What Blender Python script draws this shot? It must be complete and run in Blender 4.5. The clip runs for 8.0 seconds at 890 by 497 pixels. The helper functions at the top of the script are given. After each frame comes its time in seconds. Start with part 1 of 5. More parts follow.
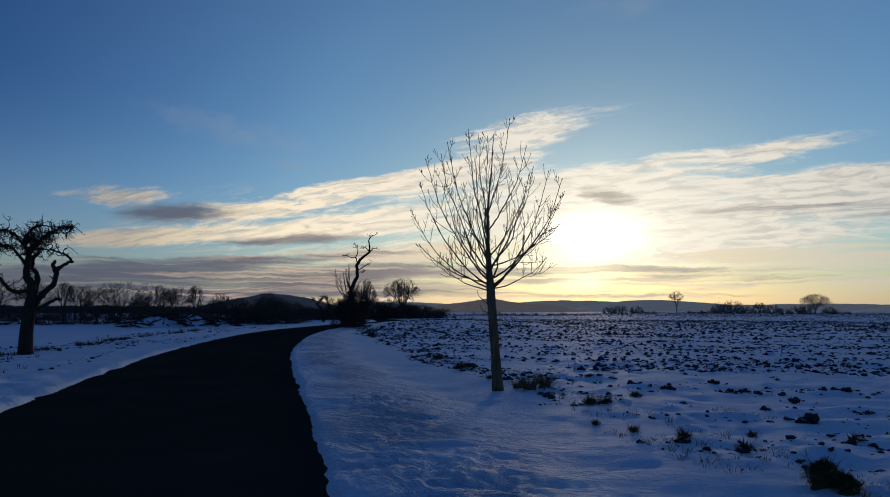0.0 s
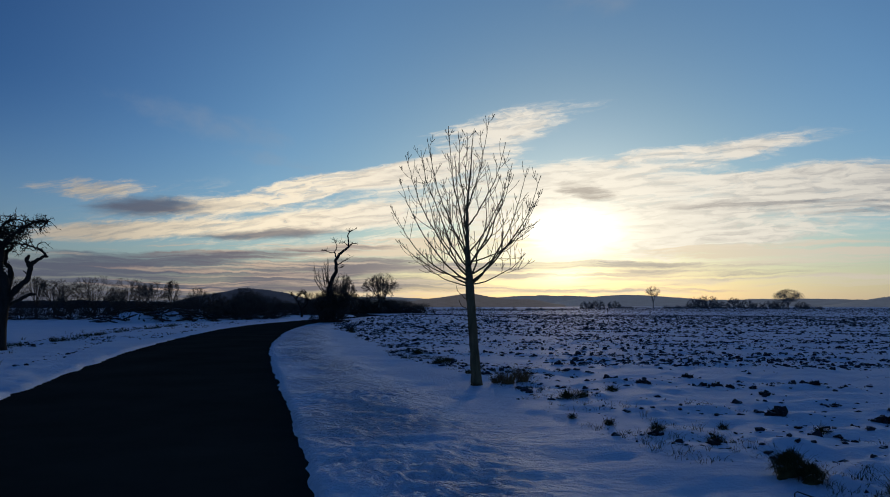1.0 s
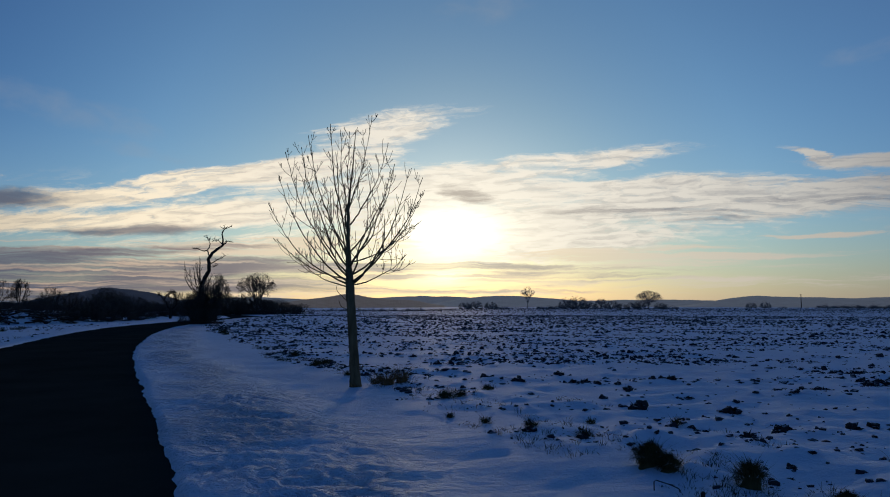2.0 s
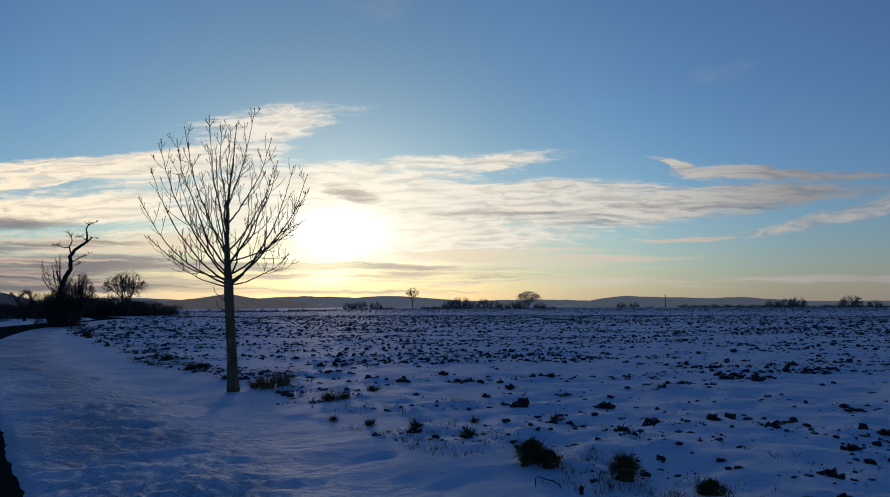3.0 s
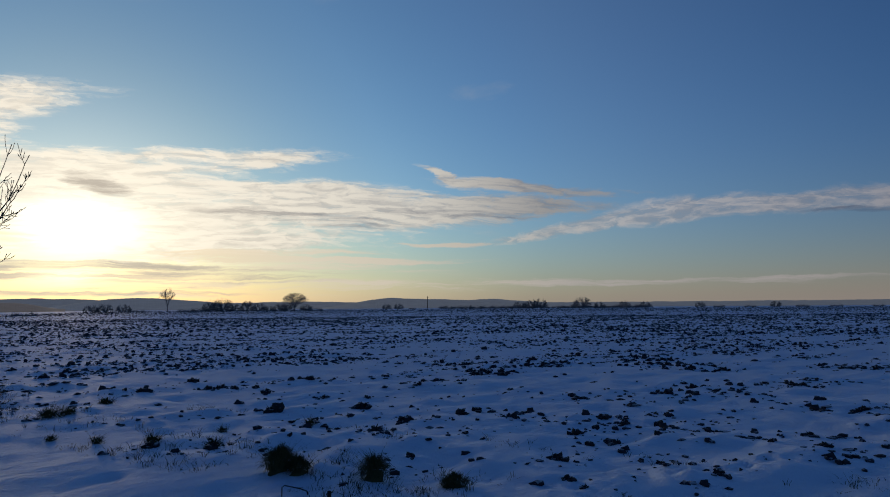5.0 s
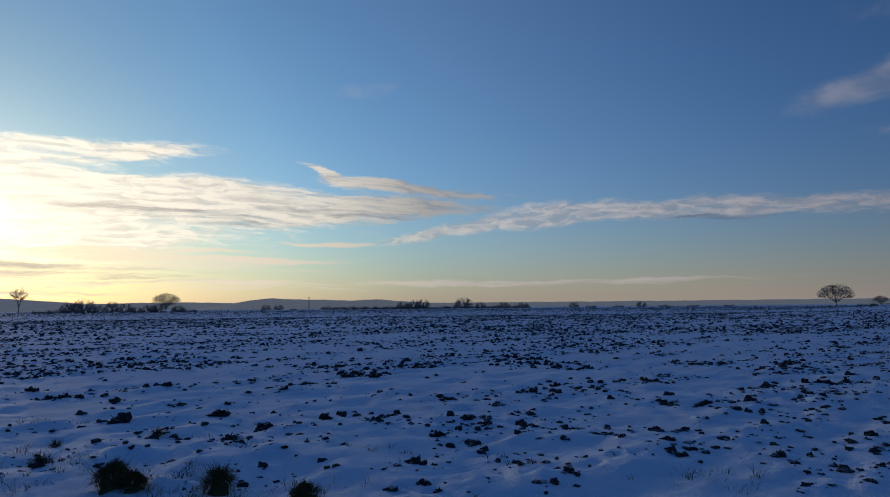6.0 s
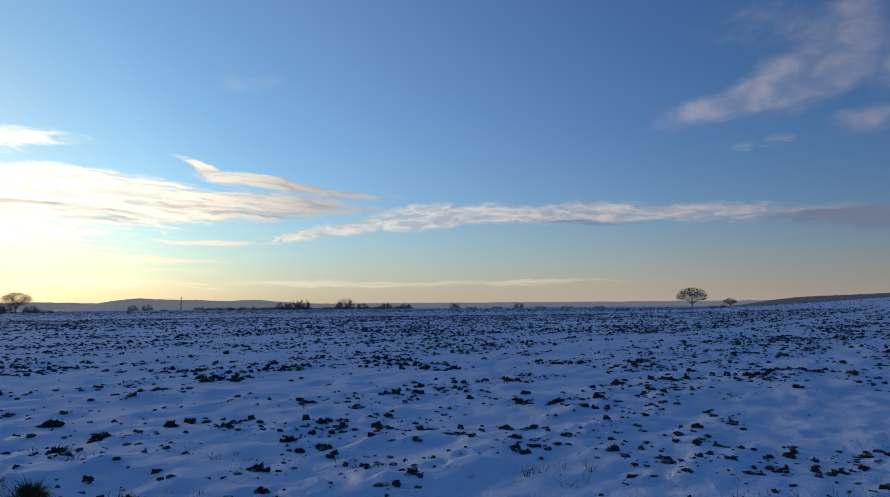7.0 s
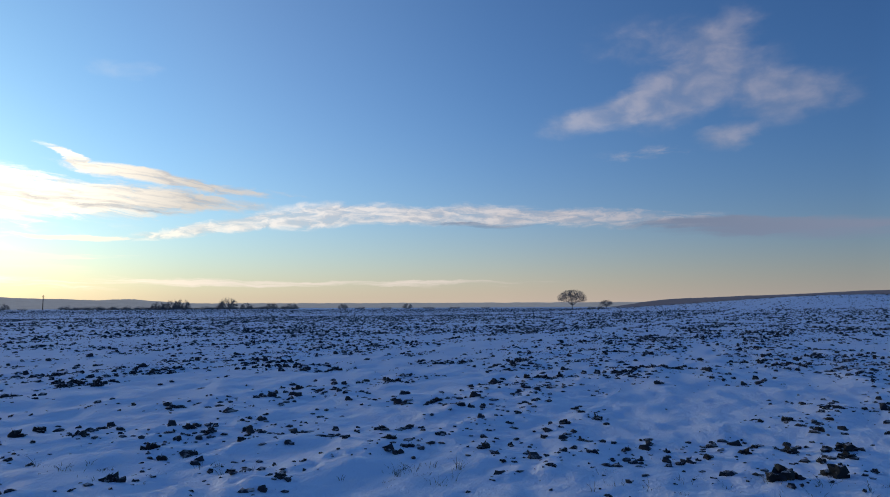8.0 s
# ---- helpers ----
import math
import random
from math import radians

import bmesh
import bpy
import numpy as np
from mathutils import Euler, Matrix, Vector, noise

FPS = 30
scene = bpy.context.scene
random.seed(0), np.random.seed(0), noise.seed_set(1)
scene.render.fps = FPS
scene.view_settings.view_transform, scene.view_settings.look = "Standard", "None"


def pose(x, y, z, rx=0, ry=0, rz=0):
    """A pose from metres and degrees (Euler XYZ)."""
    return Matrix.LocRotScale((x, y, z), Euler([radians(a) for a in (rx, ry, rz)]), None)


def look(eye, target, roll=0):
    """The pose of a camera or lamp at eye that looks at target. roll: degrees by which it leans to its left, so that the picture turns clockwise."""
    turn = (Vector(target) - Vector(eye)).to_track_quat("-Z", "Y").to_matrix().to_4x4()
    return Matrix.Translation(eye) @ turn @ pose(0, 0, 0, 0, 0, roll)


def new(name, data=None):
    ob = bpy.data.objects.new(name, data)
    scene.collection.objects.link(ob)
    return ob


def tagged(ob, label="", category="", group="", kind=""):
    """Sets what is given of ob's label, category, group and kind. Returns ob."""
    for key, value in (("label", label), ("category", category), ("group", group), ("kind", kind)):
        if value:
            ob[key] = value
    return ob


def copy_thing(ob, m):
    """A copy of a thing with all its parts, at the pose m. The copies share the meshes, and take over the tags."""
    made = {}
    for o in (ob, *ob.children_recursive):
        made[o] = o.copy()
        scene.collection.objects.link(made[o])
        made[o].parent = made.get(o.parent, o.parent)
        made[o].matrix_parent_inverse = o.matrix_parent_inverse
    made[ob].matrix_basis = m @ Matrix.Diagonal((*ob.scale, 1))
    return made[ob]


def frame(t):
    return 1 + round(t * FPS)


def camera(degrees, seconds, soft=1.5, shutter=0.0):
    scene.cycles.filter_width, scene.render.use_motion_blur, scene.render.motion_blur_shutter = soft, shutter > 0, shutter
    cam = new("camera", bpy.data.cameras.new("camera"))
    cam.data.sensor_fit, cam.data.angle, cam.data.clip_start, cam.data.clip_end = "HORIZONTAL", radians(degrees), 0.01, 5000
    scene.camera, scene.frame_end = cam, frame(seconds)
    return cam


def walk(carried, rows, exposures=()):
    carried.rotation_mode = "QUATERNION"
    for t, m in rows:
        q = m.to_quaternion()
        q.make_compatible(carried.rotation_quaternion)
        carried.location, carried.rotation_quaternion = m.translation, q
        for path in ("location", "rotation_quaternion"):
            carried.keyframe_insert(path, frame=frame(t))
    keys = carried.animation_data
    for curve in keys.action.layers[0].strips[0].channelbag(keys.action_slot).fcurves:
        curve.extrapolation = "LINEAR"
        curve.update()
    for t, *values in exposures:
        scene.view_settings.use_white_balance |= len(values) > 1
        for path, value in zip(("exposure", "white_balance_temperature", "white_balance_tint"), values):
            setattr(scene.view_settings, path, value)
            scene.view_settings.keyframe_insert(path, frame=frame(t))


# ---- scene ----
cam = camera(66.9, 8.0, 1.0)
PATH = [
    (0, (-0.223, 0.021, 1.562), (-0.358, 2.009, 1.743), 0.1),
    (0.5, (-0.215, 0.023, 1.565), (-0.352, 2.012, 1.733), 0.1),
    (1, (-0.227, -0.089, 1.576), (-0.3, 1.903, 1.742), 0.1),
    (1.5, (-0.232, -0.086, 1.577), (-0.133, 1.905, 1.744), 0.1),
    (3, (-0.225, 0.038, 1.581), (0.384, 1.935, 1.75), -0.1),
    (3.5, (-0.197, 0.09, 1.574), (0.572, 1.928, 1.744), -0.2),
    (4, (-0.159, 0.127, 1.565), (0.763, 1.894, 1.736), -0.2),
    (4.5, (-0.115, 0.152, 1.559), (0.954, 1.834, 1.731), -0.3),
    (6, (0.245, 0.107, 1.57), (1.708, 1.46, 1.741), -0.5),
    (6.5, (0.386, -0.009, 1.573), (1.96, 1.214, 1.744), -0.5),
    (7, (0.47, -0.124, 1.579), (2.144, 0.957, 1.75), -0.4),
    (7.5, (0.52, -0.241, 1.571), (2.281, 0.692, 1.744), -0.4),
    (8, (0.539, -0.242, 1.577), (2.366, 0.551, 1.748), -0.2),
]
EXPOSURES = [(0, -0.3, 6430, 11), (1.5, -0.3, 6430, 11), (3.5, -0.22, 6500, 11), (4.5, -0.25, 6580, 11), (6, 0.08, 6750, 11), (7, 0.64, 7100, 11), (8, 0.97, 7300, 11)]
walk(cam, [(t, look(eye, target, roll)) for t, eye, target, roll in PATH], EXPOSURES)

# ---- light ----
SUN_AZ, SUN_EL = 8.1, 4.8          # degrees clockwise from +y, degrees above the horizon

world = bpy.data.worlds.new("winter_evening_sky")
scene.world = world
world.use_nodes = True
wt = world.node_tree
wt.nodes.clear()


def node(tree, kind, **values):
    n = tree.nodes.new(kind)
    for key, v in values.items():
        if key.startswith("i_"):
            n.inputs[int(key[2:])].default_value = v
        else:
            setattr(n, key, v)
    return n


def math_node(tree, op, a, b=None, clamp=False):
    n = tree.nodes.new("ShaderNodeMath")
    n.operation, n.use_clamp = op, clamp
    for i, v in enumerate((a, b)):
        if v is None:
            continue
        if isinstance(v, (int, float)):
            n.inputs[i].default_value = v
        else:
            tree.links.new(v, n.inputs[i])
    return n.outputs[0]


def mix_colour(tree, fac, a, b, blend="MIX"):
    n = tree.nodes.new("ShaderNodeMix")
    n.data_type, n.blend_type = "RGBA", blend
    for i, v in ((0, fac), (6, a), (7, b)):
        if isinstance(v, (int, float)):
            n.inputs[i].default_value = v
        elif isinstance(v, tuple):
            n.inputs[i].default_value = (*v, 1)
        else:
            tree.links.new(v, n.inputs[i])
    return n.outputs[2]


def ramp(tree, value, stops, ease="LINEAR"):
    n = tree.nodes.new("ShaderNodeValToRGB")
    n.color_ramp.interpolation = ease
    el = n.color_ramp.elements
    while len(el) < len(stops):
        el.new(0.5)
    for e, (p, c) in zip(el, stops):
        e.position = p
        e.color = (c, c, c, 1) if isinstance(c, (int, float)) else (*c, 1)
    tree.links.new(value, n.inputs[0])
    return n.outputs[0]


def fractal(tree, vec, scale, detail=4.0, rough=0.55, stretch=(1, 1, 1), turn=0.0, shift=(0, 0, 0), twist=0.0):
    m = tree.nodes.new("ShaderNodeMapping")
    m.inputs["Scale"].default_value = stretch
    m.inputs["Rotation"].default_value = (0, 0, radians(turn))
    m.inputs["Location"].default_value = shift
    n = tree.nodes.new("ShaderNodeTexNoise")
    n.inputs["Scale"].default_value, n.inputs["Detail"].default_value, n.inputs["Roughness"].default_value = scale, detail, rough
    n.inputs["Distortion"].default_value = twist
    tree.links.new(vec, m.inputs[0])
    tree.links.new(m.outputs[0], n.inputs["Vector"])
    return n


def sky_and_clouds():
    t = wt
    L = t.links.new
    ray = t.nodes.new("ShaderNodeTexCoord").outputs["Generated"]
    sep = t.nodes.new("ShaderNodeSeparateXYZ")
    L(ray, sep.inputs[0])
    az = math_node(t, "MULTIPLY", math_node(t, "ARCTAN2", sep.outputs[0], sep.outputs[1]), 57.2958)
    el = math_node(t, "MULTIPLY", math_node(t, "ARCSINE", sep.outputs[2]), 57.2958)
    comb = t.nodes.new("ShaderNodeCombineXYZ")
    L(az, comb.inputs[0])
    L(el, comb.inputs[1])
    flat = comb.outputs[0]

    # wind-drawn edges: the place on the sky is shifted by soft noise before the cloud fields are read
    warp = fractal(t, flat, 0.35, 5, 0.62, (0.35, 1.0, 1))
    off = node(t, "ShaderNodeVectorMath", operation="SUBTRACT")
    L(warp.outputs["Color"], off.inputs[0])
    off.inputs[1].default_value = (0.5, 0.5, 0.5)
    big = node(t, "ShaderNodeVectorMath", operation="MULTIPLY")
    L(off.outputs[0], big.inputs[0])
    big.inputs[1].default_value = (7.0, 1.4, 0)
    moved = node(t, "ShaderNodeVectorMath", operation="ADD")
    L(flat, moved.inputs[0])
    L(big.outputs[0], moved.inputs[1])
    place = moved.outputs[0]

    def field(vec, a0, e0, wide, tall, turn, inner=0.4, top=1.0):
        m = t.nodes.new("ShaderNodeMapping")
        m.vector_type = "TEXTURE"
        m.inputs["Location"].default_value = (a0, e0, 0)
        m.inputs["Rotation"].default_value = (0, 0, radians(turn))
        m.inputs["Scale"].default_value = (wide, tall, 1)
        L(vec, m.inputs[0])
        d = node(t, "ShaderNodeVectorMath", operation="LENGTH")
        L(m.outputs[0], d.inputs[0])
        r = node(t, "ShaderNodeMapRange", interpolation_type="SMOOTHSTEP")
        L(d.outputs["Value"], r.inputs["Value"])
        for key, v in (("From Min", 1.15), ("From Max", inner), ("To Min", 0.0), ("To Max", top)):
            r.inputs[key].default_value = v
        return r.outputs[0]

    def total(rows, vec=place):
        s = None
        for row in rows:
            f = field(vec, *row)
            s = f if s is None else math_node(t, "ADD", s, f)
        return s

    # azimuth, elevation, half width, half height, turn, core, strength
    lit = total((
        (4, 6.6, 40, 4.6, 0, 0.5, 0.40), (-13.0, 9.9, 12.0, 1.15, 12.5, 0.35, 1.25), (-2.0, 11.6, 8, 1.6, 11, 0.3, 1.0), (2.8, 14.9, 9.5, 1.5, 10, 0.2, 1.05), (-30, 8.7, 4.2, 1.0, 4, 0.2, 0.95),
        (-26, 5.8, 13, 0.9, 5, 0.2, 1.0), (-13, 7.0, 11, 1.1, 8, 0.2, 1.0), (-4, 8.2, 8, 1.6, 9, 0.3, 1.0), (7, 8.6, 10, 3.8, 3, 0.5, 1.0),
        (18, 11.9, 12, 1.15, 4, 0.25, 1.25), (20, 8.3, 19, 2.8, -1, 0.55, 1.1), (33, 8.6, 16, 1.7, -2, 0.3, 1.0), (44, 8.5, 10, 1.0, -3, 0.2, 0.65), (16, 5.2, 16, 1.7, 3, 0.2, 0.75),
        (37.4, 11.15, 3.0, 0.36, -20, 0.2, 1.3), (41.5, 10.2, 6, 0.7, -6, 0.2, 1.0), (47, 9.6, 9, 0.55, -5, 0.2, 0.9),
    ))
    low = total((
        (-8, 4.6, 26, 1.3, 4, 0.2, 1.0), (-14, 2.6, 20, 0.6, 2, 0.2, 0.7), (22, 4.4, 17, 0.7, 1, 0.2, 0.9), (30, 3.8, 14, 0.42, 0, 0.2, 1.1), (12, 2.8, 28, 1.2, 0, 0.2, 0.8),
        (37.5, 5.35, 4.6, 0.32, 0, 0.2, 1.1), (46, 1.9, 44, 0.6, 0, 0.2, 0.55), (8, 1.4, 40, 0.5, 0, 0.2, 0.7), (-6, 0.9, 14, 0.35, 0, 0.2, 0.9),
    ))
    rose = total((
        (48, 6.5, 8.5, 0.65, 9, 0.3, 1.05), (57, 7.6, 9, 1.2, 3, 0.3, 1.25), (68, 7.7, 12, 1.05, 0, 0.3, 1.15), (80, 7.2, 13, 0.95, -3, 0.2, 0.9),
        (83, 12.4, 4.5, 0.7, 0, 0.2, 0.35),
    ))
    plume = total((
        (80.5, 15.6, 6.8, 1.6, 10, 0.2, 1.1), (85.5, 16.6, 5.2, 2.9, 22, 0.2, 1.1), (89.0, 19.4, 4.6, 3.2, 42, 0.2, 0.95), (85, 21, 7.5, 2.6, 0, 0.1, 0.55),
        (94.3, 15.6, 5.2, 2.5, 3, 0.2, 1.1), (89.8, 13.0, 3.0, 1.2, 0, 0.2, 1.1), (92.0, 17.5, 5, 2.2, 20, 0.1, 0.7),
    ))
    dark = total((
        (-27, 2.0, 19, 2.3, 2, 0.6, 1.0), (-14, 4.3, 10, 0.5, 5, 0.2, 0.8), (-10, 1.6, 13, 0.9, 0, 0.3, 0.8), (-9, 3.5, 9, 0.6, 3, 0.2, 0.85),
        (10.0, 9.5, 4.4, 0.8, -9, 0.1, 0.85), (-2, 8.0, 3.5, 0.9, 5, 0.1, 0.5), (-3, 2.7, 14, 0.8, 0, 0.2, 0.8), (25, 7.4, 12, 0.9, -3, 0.3, 0.42), (38, 7.9, 8, 0.45, -3, 0.3, 0.6),
        (8, 3.3, 13, 0.5, 0, 0.3, 1.1), (18, 2.6, 16, 0.7, 0, 0.3, 0.5), (10, 1.4, 22, 0.5, 0, 0.3, 0.5), (70, 6.9, 7, 0.3, -2, 0.2, 0.5), (91, 6.2, 12, 0.85, -4, 0.2, 1.05),
    ))

    lens = total(((-26, 7.6, 7.0, 0.95, 4, 0.0, 1.2), (-16.5, 5.8, 9.0, 0.75, 5, 0.0, 1.1), (93, 6.0, 14, 1.15, -3, 0.0, 1.5)))
    wisp = total(((-22, 14.5, 11, 1.7, -9, 0.1, 0.9), (-16, 11.8, 8, 0.7, -4, 0.1, 0.7), (12, 24.5, 6, 1.6, 6, 0.1, 0.9), (40.6, 18.0, 4, 1.0, 5, 0.1, 0.75), (27, 26, 7, 1.5, 10, 0.1, 0.7)))

    # the bands lie in a shallow arch over the field: height along them
    bow = math_node(t, "MULTIPLY", math_node(t, "POWER", math_node(t, "SUBTRACT", az, 22.0), 2.0), 0.0022)
    arch = t.nodes.new("ShaderNodeCombineXYZ")
    L(az, arch.inputs[0])
    L(math_node(t, "ADD", el, bow), arch.inputs[1])
    ripple = node(t, "ShaderNodeVectorMath", operation="MULTIPLY")
    L(off.outputs[0], ripple.inputs[0])
    ripple.inputs[1].default_value = (8.0, 1.0, 0)
    drawn = node(t, "ShaderNodeVectorMath", operation="ADD")
    L(arch.outputs[0], drawn.inputs[0])
    L(ripple.outputs[0], drawn.inputs[1])
    fibre = fractal(t, drawn.outputs[0], 1.0, 6, 0.5, (0.085, 0.55, 1), 0, (0, 0, 0), 0.3).outputs["Fac"]
    fine = fractal(t, drawn.outputs[0], 1.0, 6, 0.58, (0.36, 2.5, 1), 0, (5, 2, 0), 0.5).outputs["Fac"]
    curl = fractal(t, drawn.outputs[0], 1.0, 5, 0.6, (0.8, 2.2, 1), -8, (7, 3, 0), 0.9).outputs["Fac"]
    band = fractal(t, place, 1.0, 7, 0.62, (0.075, 1.7, 1), 2, (3, 9, 0), 0.25).outputs["Fac"]
    puff = fractal(t, flat, 0.42, 7, 0.55, (0.8, 1.25, 1), 10, (1, 5, 0), 0.3).outputs["Fac"]
    streak = math_node(t, "ADD", math_node(t, "MULTIPLY", fibre, 0.46), math_node(t, "ADD", math_node(t, "MULTIPLY", fine, 0.30), math_node(t, "MULTIPLY", curl, 0.24)))

    def cover(f, n, rough, lo, hi, most=1.0):
        """Opacity: the cloud field, torn by noise so that thin places let the sky through."""
        v = math_node(t, "ADD", math_node(t, "MULTIPLY", math_node(t, "SUBTRACT", n, 0.5), rough), math_node(t, "MINIMUM", f, 1.1))
        r = node(t, "ShaderNodeMapRange", interpolation_type="SMOOTHSTEP")
        L(v, r.inputs["Value"])
        r.inputs["From Min"].default_value, r.inputs["From Max"].default_value = lo, hi
        soft = node(t, "ShaderNodeMapRange", interpolation_type="SMOOTHSTEP")
        L(f, soft.inputs["Value"])
        soft.inputs["From Min"].default_value, soft.inputs["From Max"].default_value = 0.0, 0.35
        return math_node(t, "MULTIPLY", math_node(t, "MULTIPLY", r.outputs[0], soft.outputs[0]), most)

    m_lit = cover(lit, streak, 4.4, 0.05, 1.15, 0.92)
    m_low = cover(low, band, 3.8, 0.3, 1.15, 0.88)
    billow = fractal(t, place, 1.0, 8, 0.6, (0.5, 1.7, 1), 6, (2, 8, 0), 0.5).outputs["Fac"]
    rough = math_node(t, "ADD", math_node(t, "MULTIPLY", puff, 0.40), math_node(t, "MULTIPLY", billow, 0.60))
    m_rose = cover(rose, rough, 3.4, 0.0, 1.5, 0.80)
    m_plume = cover(plume, math_node(t, "ADD", math_node(t, "MULTIPLY", puff, 0.85), math_node(t, "MULTIPLY", billow, 0.15)), 1.8, -0.05, 2.0, 0.62)
    m_lens = cover(lens, band, 1.1, 0.1, 1.25, 0.9)
    m_wisp = cover(wisp, puff, 2.2, 0.1, 1.6, 0.30)
    m_dark = cover(dark, band, 2.8, 0.1, 1.2, 0.95)

    sky = t.nodes.new("ShaderNodeTexSky")
    sky.sky_type, sky.sun_disc = "NISHITA", False
    sky.sun_elevation, sky.sun_rotation = radians(SUN_EL), radians(SUN_AZ)
    sky.altitude, sky.air_density, sky.dust_density, sky.ozone_density = 300, 1.0, 0.45, 4.0
    base = node(t, "ShaderNodeVectorMath", operation="SCALE")
    L(sky.outputs[0], base.inputs[0])
    base.inputs["Scale"].default_value = SKY
    clear = base.outputs[0]

    # how far from the sun, in degrees on the sky
    sun_dir = (math.sin(radians(SUN_AZ)) * math.cos(radians(SUN_EL)), math.cos(radians(SUN_AZ)) * math.cos(radians(SUN_EL)), math.sin(radians(SUN_EL)))
    dot = node(t, "ShaderNodeVectorMath", operation="DOT_PRODUCT")
    L(ray, dot.inputs[0])
    dot.inputs[1].default_value = sun_dir
    away = math_node(t, "MULTIPLY", math_node(t, "ARCCOSINE", math_node(t, "MINIMUM", dot.outputs["Value"], 0.99999)), 57.2958)
    near = math_node(t, "DIVIDE", away, 90.0)
    # thin high veil; the sky deepens away from the sun, most of all in the dark quarter behind the road
    clear = mix_colour(t, ramp(t, near, ((0.0, 0.0), (0.25, 0.04), (0.45, 0.09), (0.7, 0.02), (0.95, 0.0))), clear, (0.30, 0.36, 0.40))
    clear = mix_colour(t, 1.0, clear, ramp(t, near, ((0.0, (1.0, 1.04, 0.92)), (0.15, (1.05, 1.10, 0.95)), (0.28, (1.10, 1.15, 1.09)), (0.4, (0.98, 1.01, 1.05)), (0.52, (0.90, 0.89, 0.97)), (0.74, (0.70, 0.71, 0.85)), (1.0, (0.46, 0.52, 0.68)))), "MULTIPLY")
    # unseen sky opposite the sun, brightened to throw more light on the snow
    clear = mix_colour(t, 1.0, clear, ramp(t, math_node(t, "DIVIDE", away, 180.0), ((0.5, (1.0, 1.0, 1.0)), (0.68, (1.5, 1.6, 1.6)), (1.0, (2.0, 2.0, 1.9)))), "MULTIPLY")
    west = node(t, "ShaderNodeMapRange", interpolation_type="SMOOTHSTEP")
    L(az, west.inputs["Value"])
    west.inputs["From Min"].default_value, west.inputs["From Max"].default_value = -8.0, -48.0
    high = node(t, "ShaderNodeMapRange", interpolation_type="SMOOTHSTEP")
    L(el, high.inputs["Value"])
    high.inputs["From Min"].default_value, high.inputs["From Max"].default_value = 4.0, 18.0
    clear = mix_colour(t, math_node(t, "MULTIPLY", west.outputs[0], high.outputs[0]), clear, mix_colour(t, 1.0, clear, (0.36, 0.56, 0.74), "MULTIPLY"))

    lit_col = ramp(t, near, ((0.0, (1.3, 1.18, 0.95)), (0.14, (1.08, 0.99, 0.83)), (0.3, (0.76, 0.715, 0.63)), (0.42, (0.35, 0.338, 0.33)), (0.6, (0.29, 0.285, 0.31)), (1.0, (0.26, 0.26, 0.33))))
    rose_col = ramp(t, near, ((0.0, (1.0, 0.85, 0.6)), (0.5, (0.50, 0.48, 0.48)), (0.85, (0.25, 0.242, 0.285)), (1.0, (0.17, 0.18, 0.245))))
    low_col = ramp(t, near, ((0.0, (1.15, 0.94, 0.6)), (0.2, (0.82, 0.73, 0.58)), (0.45, (0.45, 0.42, 0.40)), (1.0, (0.26, 0.24, 0.27))))
    dark_col = ramp(t, near, ((0.0, (0.7, 0.62, 0.5)), (0.2, (0.21, 0.21, 0.24)), (0.35, (0.095, 0.125, 0.195)), (0.6, (0.075, 0.105, 0.175)), (1.0, (0.10, 0.13, 0.2))))

    # pale winter haze along the horizon
    thick = math_node(t, "EXPONENT", math_node(t, "MULTIPLY", math_node(t, "MAXIMUM", el, 0.0), -0.28))
    haze_col = ramp(t, near, ((0.0, (0.84, 0.62, 0.37)), (0.2, (0.51, 0.45, 0.375)), (0.42, (0.29, 0.265, 0.25)), (0.7, (0.31, 0.27, 0.26)), (1.0, (0.21, 0.195, 0.215))))
    c = mix_colour(t, math_node(t, "MULTIPLY", thick, 0.80), clear, haze_col)
    lit_col = mix_colour(t, math_node(t, "MULTIPLY", ramp(t, fine, ((0.36, 1.0), (0.56, 0.0))), 0.38), lit_col, dark_col)
    plume_col = mix_colour(t, math_node(t, "MULTIPLY", ramp(t, puff, ((0.40, 1.0), (0.62, 0.0))), 0.5), rose_col, dark_col)
    rose_col = mix_colour(t, math_node(t, "MULTIPLY", ramp(t, billow, ((0.40, 1.0), (0.58, 0.0))), 0.45), rose_col, dark_col)
    # the clouds over the road catch more of the low red light
    warm = node(t, "ShaderNodeMapRange", interpolation_type="SMOOTHSTEP")
    L(az, warm.inputs["Value"])
    warm.inputs["From Min"].default_value, warm.inputs["From Max"].default_value = 2.0, -26.0
    lit_col = mix_colour(t, warm.outputs[0], lit_col, mix_colour(t, 1.0, lit_col, (1.75, 1.55, 1.22), "MULTIPLY"))
    low_col = mix_colour(t, warm.outputs[0], low_col, mix_colour(t, 1.0, low_col, (1.35, 1.05, 0.85), "MULTIPLY"))
    dark_col = mix_colour(t, warm.outputs[0], dark_col, mix_colour(t, 1.0, dark_col, (1.35, 1.12, 0.98), "MULTIPLY"))
    c = mix_colour(t, m_wisp, c, (0.36, 0.40, 0.46))
    c = mix_colour(t, m_lit, c, lit_col)
    c = mix_colour(t, m_lens, c, dark_col)
    c = mix_colour(t, m_low, c, low_col)
    c = mix_colour(t, m_rose, c, rose_col)
    c = mix_colour(t, m_plume, c, plume_col)
    c = mix_colour(t, m_dark, c, dark_col)
